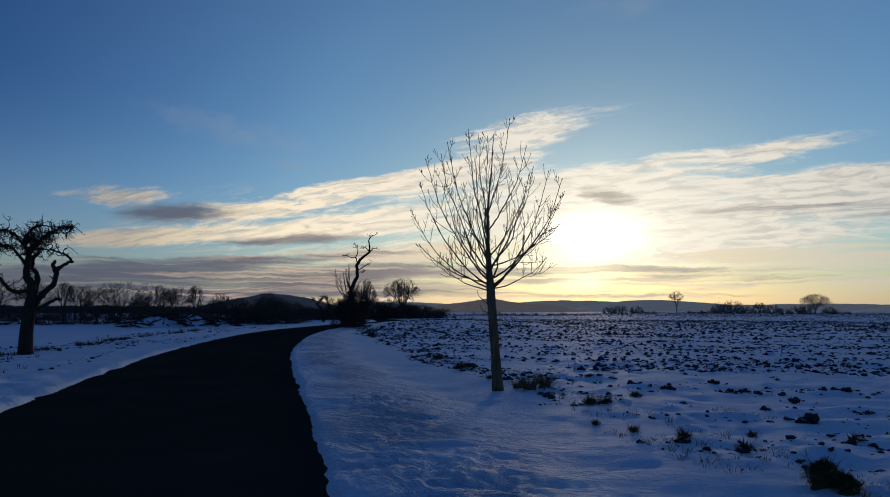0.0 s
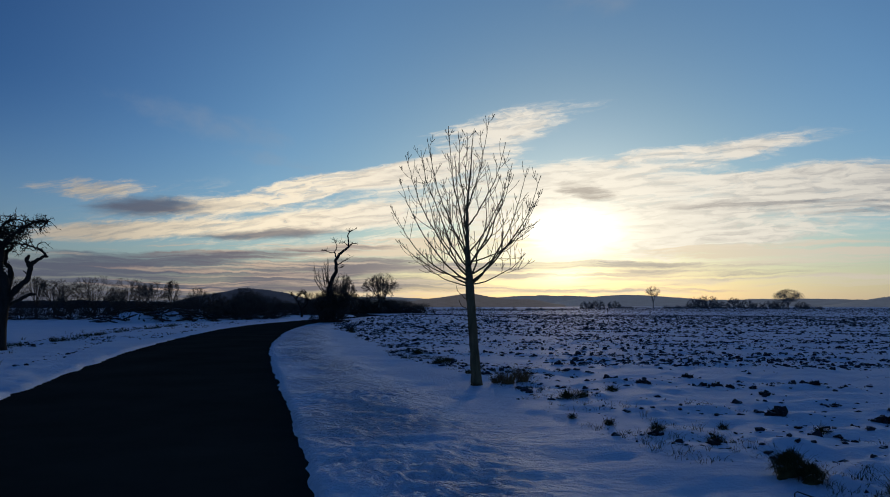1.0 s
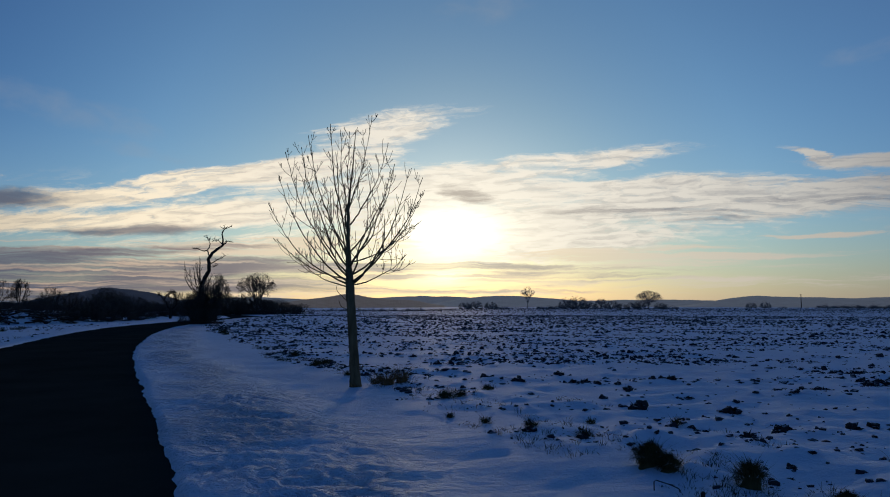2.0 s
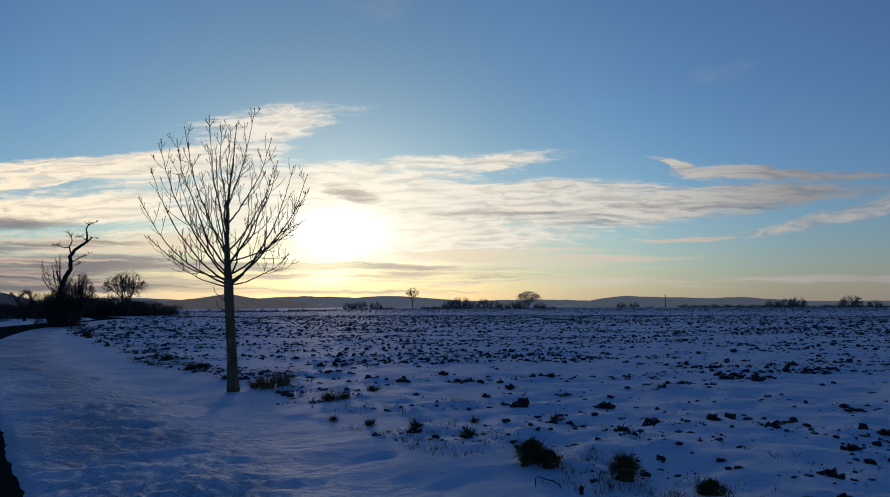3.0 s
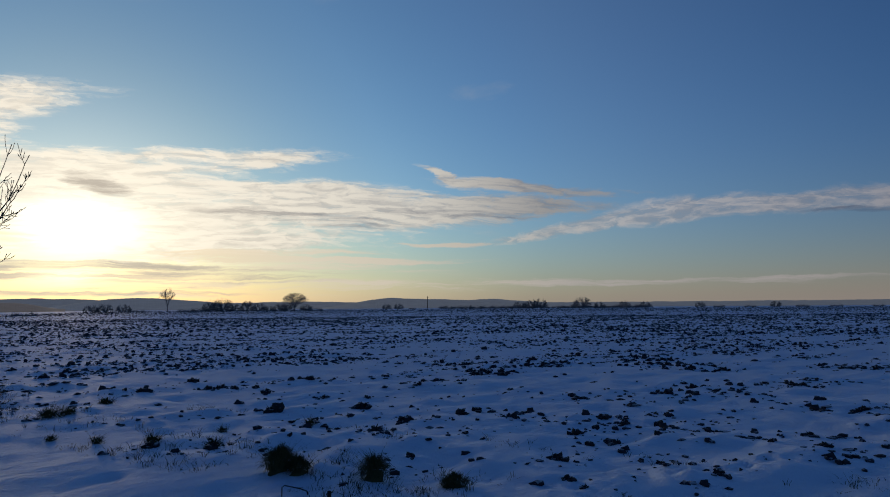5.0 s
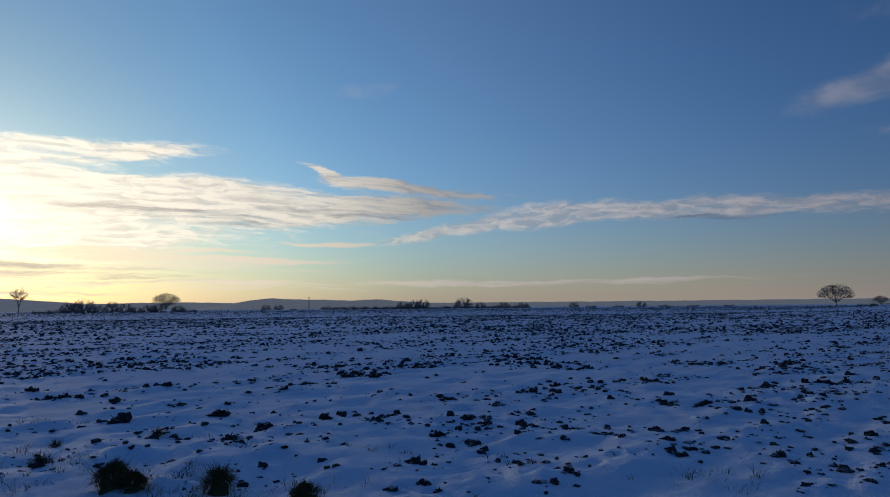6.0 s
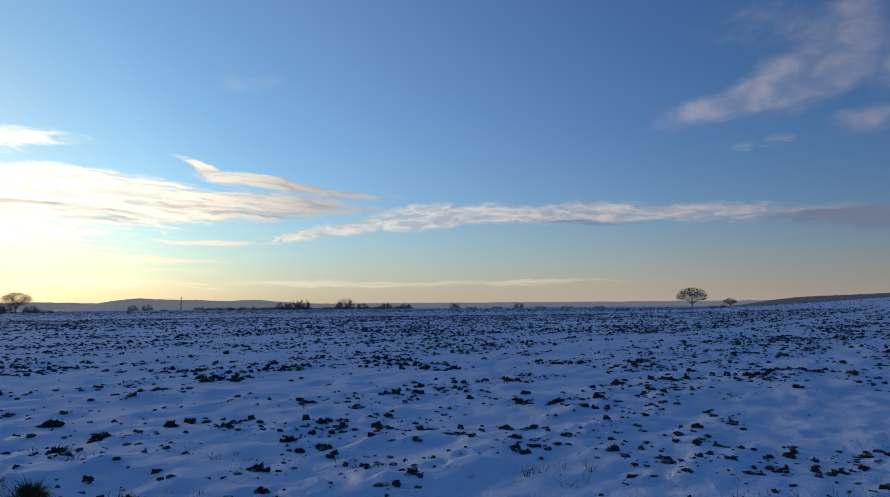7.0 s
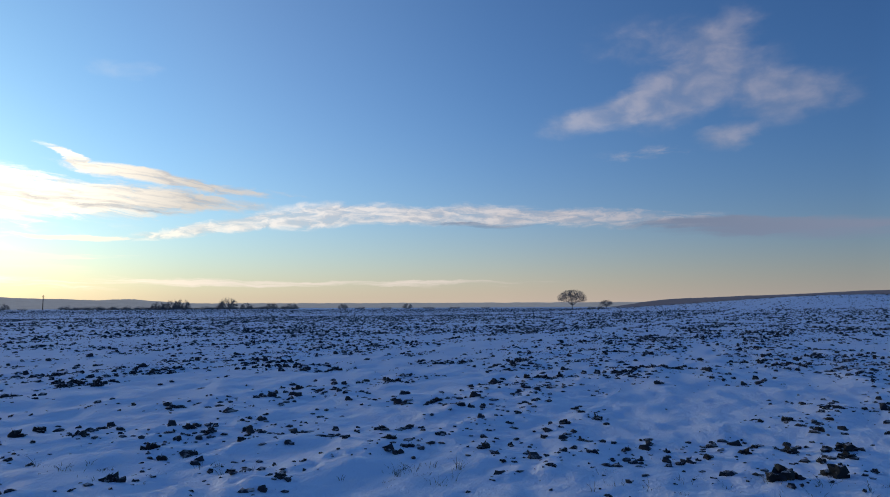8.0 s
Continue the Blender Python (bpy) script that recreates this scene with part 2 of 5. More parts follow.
    thread = fractal(t, place, 1.0, 5, 0.55, (0.06, 2.6, 1), 2, (11, 4, 0), 0.2).outputs["Fac"]
    m_thread = cover(total(((-14, 2.6, 22, 1.9, 3, 0.3, 0.62), (6, 1.6, 26, 1.2, 0, 0.3, 0.5), (-28, 4.3, 12, 0.5, 4, 0.2, 0.6))), thread, 4.5, 0.5, 1.3, 0.6)
    c = mix_colour(t, m_thread, c, low_col)

    # the sun behind thin cloud: a white core cut by low stripes, and a wide warm aureole
    def glow(a0, e0, wide, tall, amount, colour, veil):
        m = t.nodes.new("ShaderNodeMapping")
        m.vector_type = "TEXTURE"
        m.inputs["Location"].default_value = (a0, e0, 0)
        m.inputs["Scale"].default_value = (wide, tall, 1)
        L(flat, m.inputs[0])
        d = node(t, "ShaderNodeVectorMath", operation="DOT_PRODUCT")
        L(m.outputs[0], d.inputs[0])
        L(m.outputs[0], d.inputs[1])
        g = math_node(t, "MULTIPLY", math_node(t, "EXPONENT", math_node(t, "MULTIPLY", d.outputs["Value"], -1.0)), amount)
        g = math_node(t, "MULTIPLY", g, math_node(t, "SUBTRACT", 1.0, math_node(t, "MULTIPLY", m_dark, veil)))
        return mix_colour(t, 1.0, colour, g, "MULTIPLY")

    for a0, e0, wide, tall, amount, colour, veil in (
            (8.7, 6.2, 3.1, 1.55, CORE, (1.0, 0.95, 0.80), 0.75), (7.7, 2.35, 2.2, 0.6, 0.7, (1.0, 0.86, 0.52), 0.4),
            (8.6, 6.0, 6.5, 2.8, 0.22, (1.0, 0.90, 0.62), 0.7), (8.5, 5.4, 22.0, 8.0, HALO, (1.0, 0.88, 0.58), 0.3)):
        c = mix_colour(t, 1.0, c, glow(a0, e0, wide, tall, amount, colour, veil), "ADD")

    bg = t.nodes.new("ShaderNodeBackground")
    L(c, bg.inputs[0])
    out = t.nodes.new("ShaderNodeOutputWorld")
    L(bg.outputs[0], out.inputs[0])


SKY, CORE, HALO = 0.165, 1.2, 0.024
sky_and_clouds()

sun_data = bpy.data.lights.new("sun", "SUN")
sun_data.energy, sun_data.angle, sun_data.color = 0.55, radians(7), (1.0, 0.80, 0.55)
sun = new("sun", sun_data)
sun.matrix_world = look((0, 0, 50), (-50 * math.sin(radians(SUN_AZ)), -50 * math.cos(radians(SUN_AZ)), 50 - 50 * math.tan(radians(SUN_EL))))


# ---- materials ----
def material(name):
    m = bpy.data.materials.new(name)
    m.use_nodes = True
    t = m.node_tree
    return m, t, t.nodes["Principled BSDF"]


def where(t):
    return t.nodes.new("ShaderNodeTexCoord").outputs["Object"]


def bump(t, bsdf, height, strength, distance):
    b = t.nodes.new("ShaderNodeBump")
    b.inputs["Strength"].default_value, b.inputs["Distance"].default_value = strength, distance
    t.links.new(height, b.inputs["Height"])
    t.links.new(b.outputs[0], bsdf.inputs["Normal"])


def snow_material():
    m, t, b = material("snow")
    at = where(t)
    grain = fractal(t, at, 40, 3).outputs["Fac"]
    lumps = fractal(t, at, 6, 5, 0.6, (1.0, 1.3, 1)).outputs["Fac"]
    drift = fractal(t, at, 0.55, 4, 0.5, (0.6, 1.5, 1), 10).outputs["Fac"]
    tone = mix_colour(t, ramp(t, drift, ((0.3, 0.0), (0.7, 1.0))), (0.64, 0.74, 0.875), (0.72, 0.81, 0.925))
    # thin places where the earth greys the snow
    dirt = fractal(t, at, 1.9, 6, 0.68, (0.7, 1.3, 1), 7).outputs["Fac"]
    tone = mix_colour(t, ramp(t, dirt, ((0.64, 0.0), (0.78, 0.35))), tone, (0.30, 0.29, 0.28))
    t.links.new(tone, b.inputs["Base Color"])
    b.inputs["Roughness"].default_value = 0.75
    b.inputs["Specular IOR Level"].default_value = 0.1
    crust = fractal(t, at, 17, 5, 0.66, (1.0, 1.2, 1)).outputs["Fac"]
    h = math_node(t, "ADD", math_node(t, "ADD", math_node(t, "MULTIPLY", grain, 0.16), math_node(t, "MULTIPLY", crust, 0.22)), math_node(t, "MULTIPLY", lumps, 0.7))
    # boot prints and thrown snow along the road: sharp crests round shallow pans
    mark = t.nodes.new("ShaderNodeAttribute")
    mark.attribute_name = "trodden"
    pans = fractal(t, at, 2.7, 4, 0.55, (0.9, 1.35, 1), 14, (3, 1, 0), 0.5).outputs["Fac"]
    crumbs = fractal(t, at, 8.5, 4, 0.62, (0.8, 1.4, 1), 14, (1, 6, 0), 0.4).outputs["Fac"]
    crest = math_node(t, "SUBTRACT", 0.5, math_node(t, "ABSOLUTE", math_node(t, "SUBTRACT", pans, 0.5)))
    shard = math_node(t, "SUBTRACT", 0.5, math_node(t, "ABSOLUTE", math_node(t, "SUBTRACT", crumbs, 0.5)))
    beaten = math_node(t, "ADD", math_node(t, "MULTIPLY", crest, 14.0), math_node(t, "MULTIPLY", shard, 5.0))
    h = math_node(t, "ADD", h, math_node(t, "MULTIPLY", mark.outputs["Fac"], beaten))
    bump(t, b, h, 1.0, 0.045)
    return m


def asphalt_material():
    m, t, b = material("asphalt")
    at = where(t)
    grain = fractal(t, at, 90, 2).outputs["Fac"]
    patch = fractal(t, at, 0.5, 5, 0.6).outputs["Fac"]
    tone = mix_colour(t, ramp(t, patch, ((0.35, 0.0), (0.7, 1.0))), (0.021, 0.026, 0.023), (0.035, 0.041, 0.036))
    tone = mix_colour(t, math_node(t, "MULTIPLY", ramp(t, grain, ((0.5, 0.0), (0.75, 1.0))), 0.4), tone, (0.065, 0.072, 0.066))
    dull = t.nodes.new("ShaderNodeBsdfDiffuse")
    t.links.new(tone, dull.inputs["Color"])
    bump(t, dull, grain, 0.3, 0.004)
    t.links.new(dull.outputs[0], t.nodes["Material Output"].inputs["Surface"])
    t.nodes.remove(b)
    return m


def bark_material(name, dark, light, scale=9.0, moss=0.0):
    m, t, b = material(name)
    at = where(t)
    ridge = fractal(t, at, scale, 6, 0.65, (1, 1, 0.22)).outputs["Fac"]
    blotch = fractal(t, at, 1.7, 4).outputs["Fac"]
    tone = mix_colour(t, ramp(t, ridge, ((0.32, 0.0), (0.68, 1.0))), dark, light)
    if moss:
        tone = mix_colour(t, ramp(t, blotch, ((0.5, 0.0), (0.7, moss))), tone, (0.05, 0.055, 0.02))
    t.links.new(tone, b.inputs["Base Color"])
    b.inputs["Roughness"].default_value = 0.9
    b.inputs["Specular IOR Level"].default_value = 0.2
    bump(t, b, ridge, 0.6, 0.015)
    return m


def plain_rough(name, dark, light, scale, frost=0.0):
    """A rough surface of two tones; frost: how much snow lies on what faces up."""
    m, t, b = material(name)
    at = where(t)
    n = fractal(t, at, scale, 5, 0.6).outputs["Fac"]
    rnd = t.nodes.new("ShaderNodeObjectInfo").outputs["Random"]
    isl = t.nodes.new("ShaderNodeNewGeometry")
    v = math_node(t, "ADD", math_node(t, "MULTIPLY", n, 0.6), math_node(t, "MULTIPLY", math_node(t, "ADD", rnd, isl.outputs["Random Per Island"]), 0.2))
    tone = mix_colour(t, ramp(t, v, ((0.3, 0.0), (0.7, 1.0))), dark, light)
    if frost:
        s = t.nodes.new("ShaderNodeSeparateXYZ")
        t.links.new(isl.outputs["Normal"], s.inputs[0])
        up = math_node(t, "ADD", s.outputs[2], math_node(t, "MULTIPLY", n, 1.2))
        tone = mix_colour(t, ramp(t, math_node(t, "MULTIPLY", up, 0.5), ((0.72, 0.0), (0.85, frost))), tone, (0.78, 0.82, 0.88))
    t.links.new(tone, b.inputs["Base Color"])
    b.inputs["Roughness"].default_value = 0.95
    b.inputs["Specular IOR Level"].default_value = 0.1
    bump(t, b, n, 0.5, 0.02)
    return m


SNOW = snow_material()
ASPHALT = asphalt_material()
ASH_BARK = bark_material("ash_bark", (0.075, 0.052, 0.028), (0.20, 0.145, 0.08), 9, 0.4)
OLD_BARK = bark_material("old_bark", (0.014, 0.012, 0.010), (0.04, 0.034, 0.028), 7)
FAR_BARK = bark_material("far_bark", (0.035, 0.03, 0.026), (0.08, 0.07, 0.06), 3)
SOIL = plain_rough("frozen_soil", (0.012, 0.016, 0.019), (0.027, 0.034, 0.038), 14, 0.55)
# paler and bluer than SOIL: distance haze and sky tint put into the colour
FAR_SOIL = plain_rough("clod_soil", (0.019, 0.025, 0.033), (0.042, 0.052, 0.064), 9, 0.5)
DRY_GRASS = plain_rough("dry_grass", (0.13, 0.075, 0.035), (0.34, 0.21, 0.10), 3)
GREEN_GRASS = plain_rough("winter_grass", (0.024, 0.028, 0.012), (0.085, 0.085, 0.038), 4)
def haze_glow(mat, colour, amount):
    """Paints haze on a far backdrop: the atmosphere's light as emission."""
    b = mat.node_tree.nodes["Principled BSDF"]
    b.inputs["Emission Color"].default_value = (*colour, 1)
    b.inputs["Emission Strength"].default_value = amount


# distance haze also paled or blued into the base tones, except DARK_WOOD
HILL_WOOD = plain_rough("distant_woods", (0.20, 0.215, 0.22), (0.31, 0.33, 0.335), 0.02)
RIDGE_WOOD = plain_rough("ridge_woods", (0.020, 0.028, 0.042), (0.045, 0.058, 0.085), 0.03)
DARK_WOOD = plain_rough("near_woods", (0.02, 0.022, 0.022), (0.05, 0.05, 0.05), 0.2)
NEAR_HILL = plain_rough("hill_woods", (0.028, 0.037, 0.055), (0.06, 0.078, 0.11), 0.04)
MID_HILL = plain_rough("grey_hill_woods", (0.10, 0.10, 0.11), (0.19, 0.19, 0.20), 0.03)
# painted haze: warm on the hill below the sun, cooler on the rest
haze_glow(MID_HILL, (0.72, 0.62, 0.48), 0.10)
haze_glow(NEAR_HILL, (0.48, 0.58, 0.78), 0.03)
haze_glow(HILL_WOOD, (0.57, 0.60, 0.61), 0.12)
haze_glow(RIDGE_WOOD, (0.42, 0.50, 0.80), 0.05)
# far trees and bushes: distance haze painted in as a paler grey bark
HAZED_TWIG = bark_material("hazed_twigs", (0.11, 0.108, 0.106), (0.22, 0.215, 0.21), 2)
METAL = plain_rough("rusty_steel", (0.03, 0.025, 0.02), (0.09, 0.06, 0.04), 30)


# ---- the ground ----
def smooth(lo, hi, v):
    k = np.clip((v - lo) / (hi - lo), 0, 1)
    return k * k * (3 - 2 * k)


ROAD = ((10.4, -40.0), (2.1, -14.0), (-0.85, -4.5), (-3.15, 3.0), (-5.05, 9.2), (-6.35, 13.1), (-8.25, 18.9), (-10.3, 26.0), (-12.8, 36.9), (-14.2, 45.0), (-15.1, 54.0), (-14.6, 64.0), (-13.2, 74.0), (-13.0, 88.0), (-17.0, 106.0), (-28.0, 132.0))
HALF_ROAD = 2.25


def centre_line(step=0.5):
    """The road's centre line, smoothed through its bends."""
    out = []
    p = [Vector(v).to_3d() for v in ROAD]
    for i in range(len(p) - 1):
        a, b, c, d = p[max(i - 1, 0)], p[i], p[i + 1], p[min(i + 2, len(p) - 1)]
        n = max(2, int((c - b).length / step))
        for k in range(n):
            u = k / n
            out.append(0.5 * ((2 * b) + (c - a) * u + (2 * a - 5 * b + 4 * c - d) * u * u + (3 * b - a - 3 * c + d) * u ** 3))
    out.append(p[-1])
    return np.array([(v.x, v.y) for v in out])


LINE = centre_line()


def road_side(x, y):
    """Signed distance from the centre line: positive on the field's side."""
    x, y = np.atleast_1d(x).astype(float), np.atleast_1d(y).astype(float)
    best, sign = np.full(x.shape, 1e9), np.ones(x.shape)
    near = (np.abs(x) < 160) & (np.abs(y) < 170)
    px, py = x[near], y[near]
    b, s = np.full(px.shape, 1e9), np.ones(px.shape)
    a, e = LINE[:-1], LINE[1:]
    for (ax, ay), (ex, ey) in zip(a, e):
        dx, dy = ex - ax, ey - ay
        u = np.clip(((px - ax) * dx + (py - ay) * dy) / (dx * dx + dy * dy), 0, 1)
        d = np.hypot(px - ax - u * dx, py - ay - u * dy)
        closer = d < b
        b[closer] = d[closer]
        s[closer] = np.where((px - ax) * dy - (py - ay) * dx > 0, 1, -1)[closer]
    best[near], sign[near] = b, s
    return best * sign


SEG_A, SEG_D = LINE[:-1], LINE[1:] - LINE[:-1]
SEG_L = (SEG_D ** 2).sum(1)


def road_side_of(x, y):
    """The same for one spot."""
    px, py = x - SEG_A[:, 0], y - SEG_A[:, 1]
    u = np.clip((px * SEG_D[:, 0] + py * SEG_D[:, 1]) / SEG_L, 0, 1)
    d = np.hypot(px - u * SEG_D[:, 0], py - u * SEG_D[:, 1])
    k = int(d.argmin())
    return float(d[k]) * (1 if px[k] * SEG_D[k, 1] - py[k] * SEG_D[k, 0] > 0 else -1)


def base_height(x, y):
    """The lie of the land: flat, with a rise at the end of the field and a fall beyond its near edge."""
    x, y = np.asarray(x, float), np.asarray(y, float)
    ux, uy = math.sin(radians(98)), math.cos(radians(98))
    u, v = x * ux + y * uy, x * uy - y * ux
    rise = 0.03 + 4.2 * np.exp(-0.5 * (((u - 205) / 58) ** 2 + (v / 33) ** 2))
    r, az = np.hypot(x, y), np.degrees(np.arctan2(x, y))
    fall = -3.0 * smooth(165, 420, r) * smooth(22, 2, np.abs(az + 8))
    far = -6.0 * smooth(650, 1500, r)
    crest = 0.5 * np.exp(-0.5 * (((r - 68) / 10) ** 2 + ((az + 3.5) / 5) ** 2))
    return rise + fall + far + crest


# the field's near edge runs beside the verge
def field_edge(y):
    """Distance of the edge from the road's centre line."""
    return 6.6 - 1.7 * smooth(32, 52, np.asarray(y, float)) + 0.25 * np.sin(np.asarray(y) * 0.55)


def field_inside(x, y):
    return road_side(x, y) - field_edge(y)


def trodden(x, y, side):
    """How much the snow is beaten down: along the road's field side, in a strip that comes and goes."""
    if not 2.2 < side < 6.4:
        return 0.0
    n = noise.noise(Vector((x * 0.45, y * 0.3, 5)))
    k = math.exp(-((side - 3.5 - 0.7 * n) / 1.0) ** 2)
    return k * max(0.15, min(1.0, 0.75 + 0.9 * noise.noise(Vector((x * 0.8, y * 0.5, 8)))))


def row_density(x, y):
    """How thickly the field is strewn: tillage rows and bare drifts."""
    a = radians(97)
    u, v = x * math.sin(a) + y * math.cos(a), x * math.cos(a) - y * math.sin(a)
    n = noise.noise(Vector((u * 0.12, v * 0.6, 11))) + 0.9 * noise.noise(Vector((u * 0.55, v * 1.5, 4))) + 0.5 * noise.noise(Vector((u * 0.03, v * 0.08, 8)))
    return n


def relief(x, y, side, r):
    """Snow relief of one point near the path: a trampled verge, drifts and wind ripples on the field."""
    v = Vector((x, y, 0))
    h = 0.05 * noise.noise(v * 0.35) + 0.015 * noise.noise(Vector((x * 0.9, y * 1.6, 3)))
    field = min(1.0, max(0.0, (side - 5.8) / 1.0))
    verge = (1 - field) if side > 2.2 else 0.0
    if verge:
        # trodden and shovelled snow beside the road, then a smooth drift with a few deep dints
        k = math.exp(-((side - 3.4) / 1.25) ** 2) * (0.55 + 0.9 * max(-0.4, noise.noise(v * 0.4 + Vector((3, 1, 5)))))
        crest = 0.5 - abs(noise.noise(Vector((x * 1.9 + 0.6 * noise.noise(v * 2.0), y * 4.2, 2))))
        small = 0.5 - abs(noise.noise(Vector((x * 4.6, y * 8.5, 6))))
        h += k * (0.12 * crest + 0.075 * small + 0.035 * noise.noise(Vector((x * 9, y * 12, 4)))) - 0.03 * k
        h -= 0.07 * math.exp(-((side - 4.9) / 0.75) ** 2)
        dint = max(0.0, noise.noise(Vector((x * 1.5, y * 1.9, 17))) - 0.28)
        h += verge * (0.045 * noise.noise(Vector((x * 0.7, y * 1.1, 9))) + 0.014 * noise.noise(Vector((x * 2.2, y * 4.6, 6))) - 0.07 * dint)
    if field:
        wind = noise.noise(Vector((x * 1.2 + 0.5 * noise.noise(v * 0.7), y * 1.5, 1)))
        h += field * (0.035 * noise.noise(Vector((x * 0.9, y * 1.0, 1))) + 0.042 * wind + 0.034 * noise.noise(Vector((x * 2.6, y * 3.0, 5))) + 0.013 * noise.noise(Vector((x * 5.5, y * 6, 8))))
        # the snow stands up in humps over the turned earth
        lift = min(1.0, max(0.0, row_density(x, y) - 0.05) * 1.6)
        h += field * lift * (0.03 + 0.075 * max(0.0, noise.noise(v * 3.1)) + 0.035 * noise.noise(v * 7))
    if side <= 2.2:
        h += 0.06 * noise.noise(v * 1.3) + 0.03 * noise.noise(v * 3.7) + 0.05 * smooth_step(-2.4, -5.0, side) * (1 + noise.noise(v * 0.6))
    return h


def smooth_step(lo, hi, v):
    k = min(1.0, max(0.0, (v - lo) / (hi - lo)))
    return k * k * (3 - 2 * k)


def ground_height(x, y):
    """Height of the snow at one spot."""
    r = math.hypot(x, y)
    h = float(base_height(x, y))
    if r < 120:
        s = road_side_of(x, y)
        h += relief(x, y, s, r) * (1 - r / 120)
    return h


def mesh_object(name, verts, faces, mat, parent=None, flat=False):
    me = bpy.data.meshes.new(name)
    me.from_pydata(verts if isinstance(verts, list) else verts.tolist(), [], faces if isinstance(faces, list) else faces.tolist())
    if not flat:
        me.polygons.foreach_set("use_smooth", np.ones(len(me.polygons), dtype=bool))
    me.materials.append(mat)
    me.update()
    ob = new(name, me)
    if parent is not None:
        ob.parent = parent
    return ob


def build_ground():
    fine = np.arange(-42, 107, 0.28)
    coarse = np.arange(107, 318, 2.5)
    ang = np.radians(np.concatenate([fine, coarse]))
    rad = [0.25]
    while rad[-1] < 4600:
        rad.append(rad[-1] * (1.0125 if rad[-1] < 90 else 1.03) + 0.004)
    rad = np.array(rad)
    R, A = np.meshgrid(rad, ang, indexing="ij")
    X, Y = R * np.sin(A), R * np.cos(A)
    side = road_side(X.ravel(), Y.ravel()).reshape(X.shape)
    Z = base_height(X, Y)
    xs, ys, ss, rs, zs = X.ravel(), Y.ravel(), side.ravel(), R.ravel(), Z.ravel().copy()
    beaten = np.zeros(len(rs) + 1, dtype=np.float32)
    for i in np.nonzero(rs < 120)[0]:
        x, y, s, r = float(xs[i]), float(ys[i]), float(ss[i]), float(rs[i])
        beaten[i] = trodden(x, y, s)
        h = relief(x, y, s, r) * (1 - r / 120)
        edge = HALF_ROAD + 0.09 * noise.noise(Vector((x * 0.9, y * 0.9, 0))) + 0.05 * noise.noise(Vector((x * 4, y * 4, 2)))
        k = min(1.0, max(0.0, (abs(s) - edge + 0.03) / 0.17))
        k = k * k * (3 - 2 * k)
        zs[i] += h * k - 0.14 * (1 - k)
    far = rs >= 120
    zs[far] -= 0.14 * (np.abs(ss[far]) < HALF_ROAD)
    n, m = len(rad), len(ang)
    i, j = np.meshgrid(np.arange(n - 1), np.arange(m), indexing="ij")
    a, b = i * m + j, i * m + (j + 1) % m
    quads = np.stack([a, b, b + m, a + m], -1).reshape(-1, 4)
    verts = np.stack([xs, ys, zs], -1)
    centre = len(verts)
    verts = np.vstack([verts, [[0, 0, float(zs[:m].mean())]]])
    me = bpy.data.meshes.new("ground")
    faces = quads[:, ::-1].tolist() + [[(k + 1) % m, k, centre][::-1] for k in range(m)]
    me.from_pydata(verts.tolist(), [], faces)
    me.polygons.foreach_set("use_smooth", np.ones(len(me.polygons), dtype=bool))
    me.materials.append(SNOW)
    me.update()
    bm = bmesh.new()
    bm.from_mesh(me)
    bmesh.ops.recalc_face_normals(bm, faces=bm.faces)
    if sum(f.normal.z for f in list(bm.faces)[:400]) < 0:
        bmesh.ops.reverse_faces(bm, faces=bm.faces)
    bm.to_mesh(me)
    bm.free()
    me.attributes.new("trodden", "FLOAT", "POINT").data.foreach_set("value", beaten)
    tagged(new("ground", me), "wide snow-covered field and trampled verge with wind ripples", "ground", kind="structure")


build_ground()


def build_road():
    verts, faces = [], []
    across = np.linspace(-HALF_ROAD - 0.5, HALF_ROAD + 0.5, 13)
    for k in range(len(LINE)):
        a, b = LINE[max(k - 1, 0)], LINE[min(k + 1, len(LINE) - 1)]
        d = (b - a) / np.linalg.norm(b - a)
        for s in across:
            x, y = LINE[k][0] + d[1] * s, LINE[k][1] - d[0] * s
            z = float(base_height(x, y)) - 0.055 - 0.012 * (s / HALF_ROAD) ** 2 + 0.006 * noise.noise(Vector((x, y, 4)))
            verts.append((x, y, z))
    w = len(across)
    for k in range(len(LINE) - 1):
        for j in range(w - 1):
            q = k * w + j
            faces.append((q, q + w, q + w + 1, q + 1))
    ob = mesh_object("road", verts, faces, ASPHALT)
    tagged(ob, "narrow dark asphalt country road cleared of snow, curving away", "road", kind="structure")


build_road()


# ---- distant hills ----
def polar(az, d):
    return d * math.sin(radians(az)), d * math.cos(radians(az))


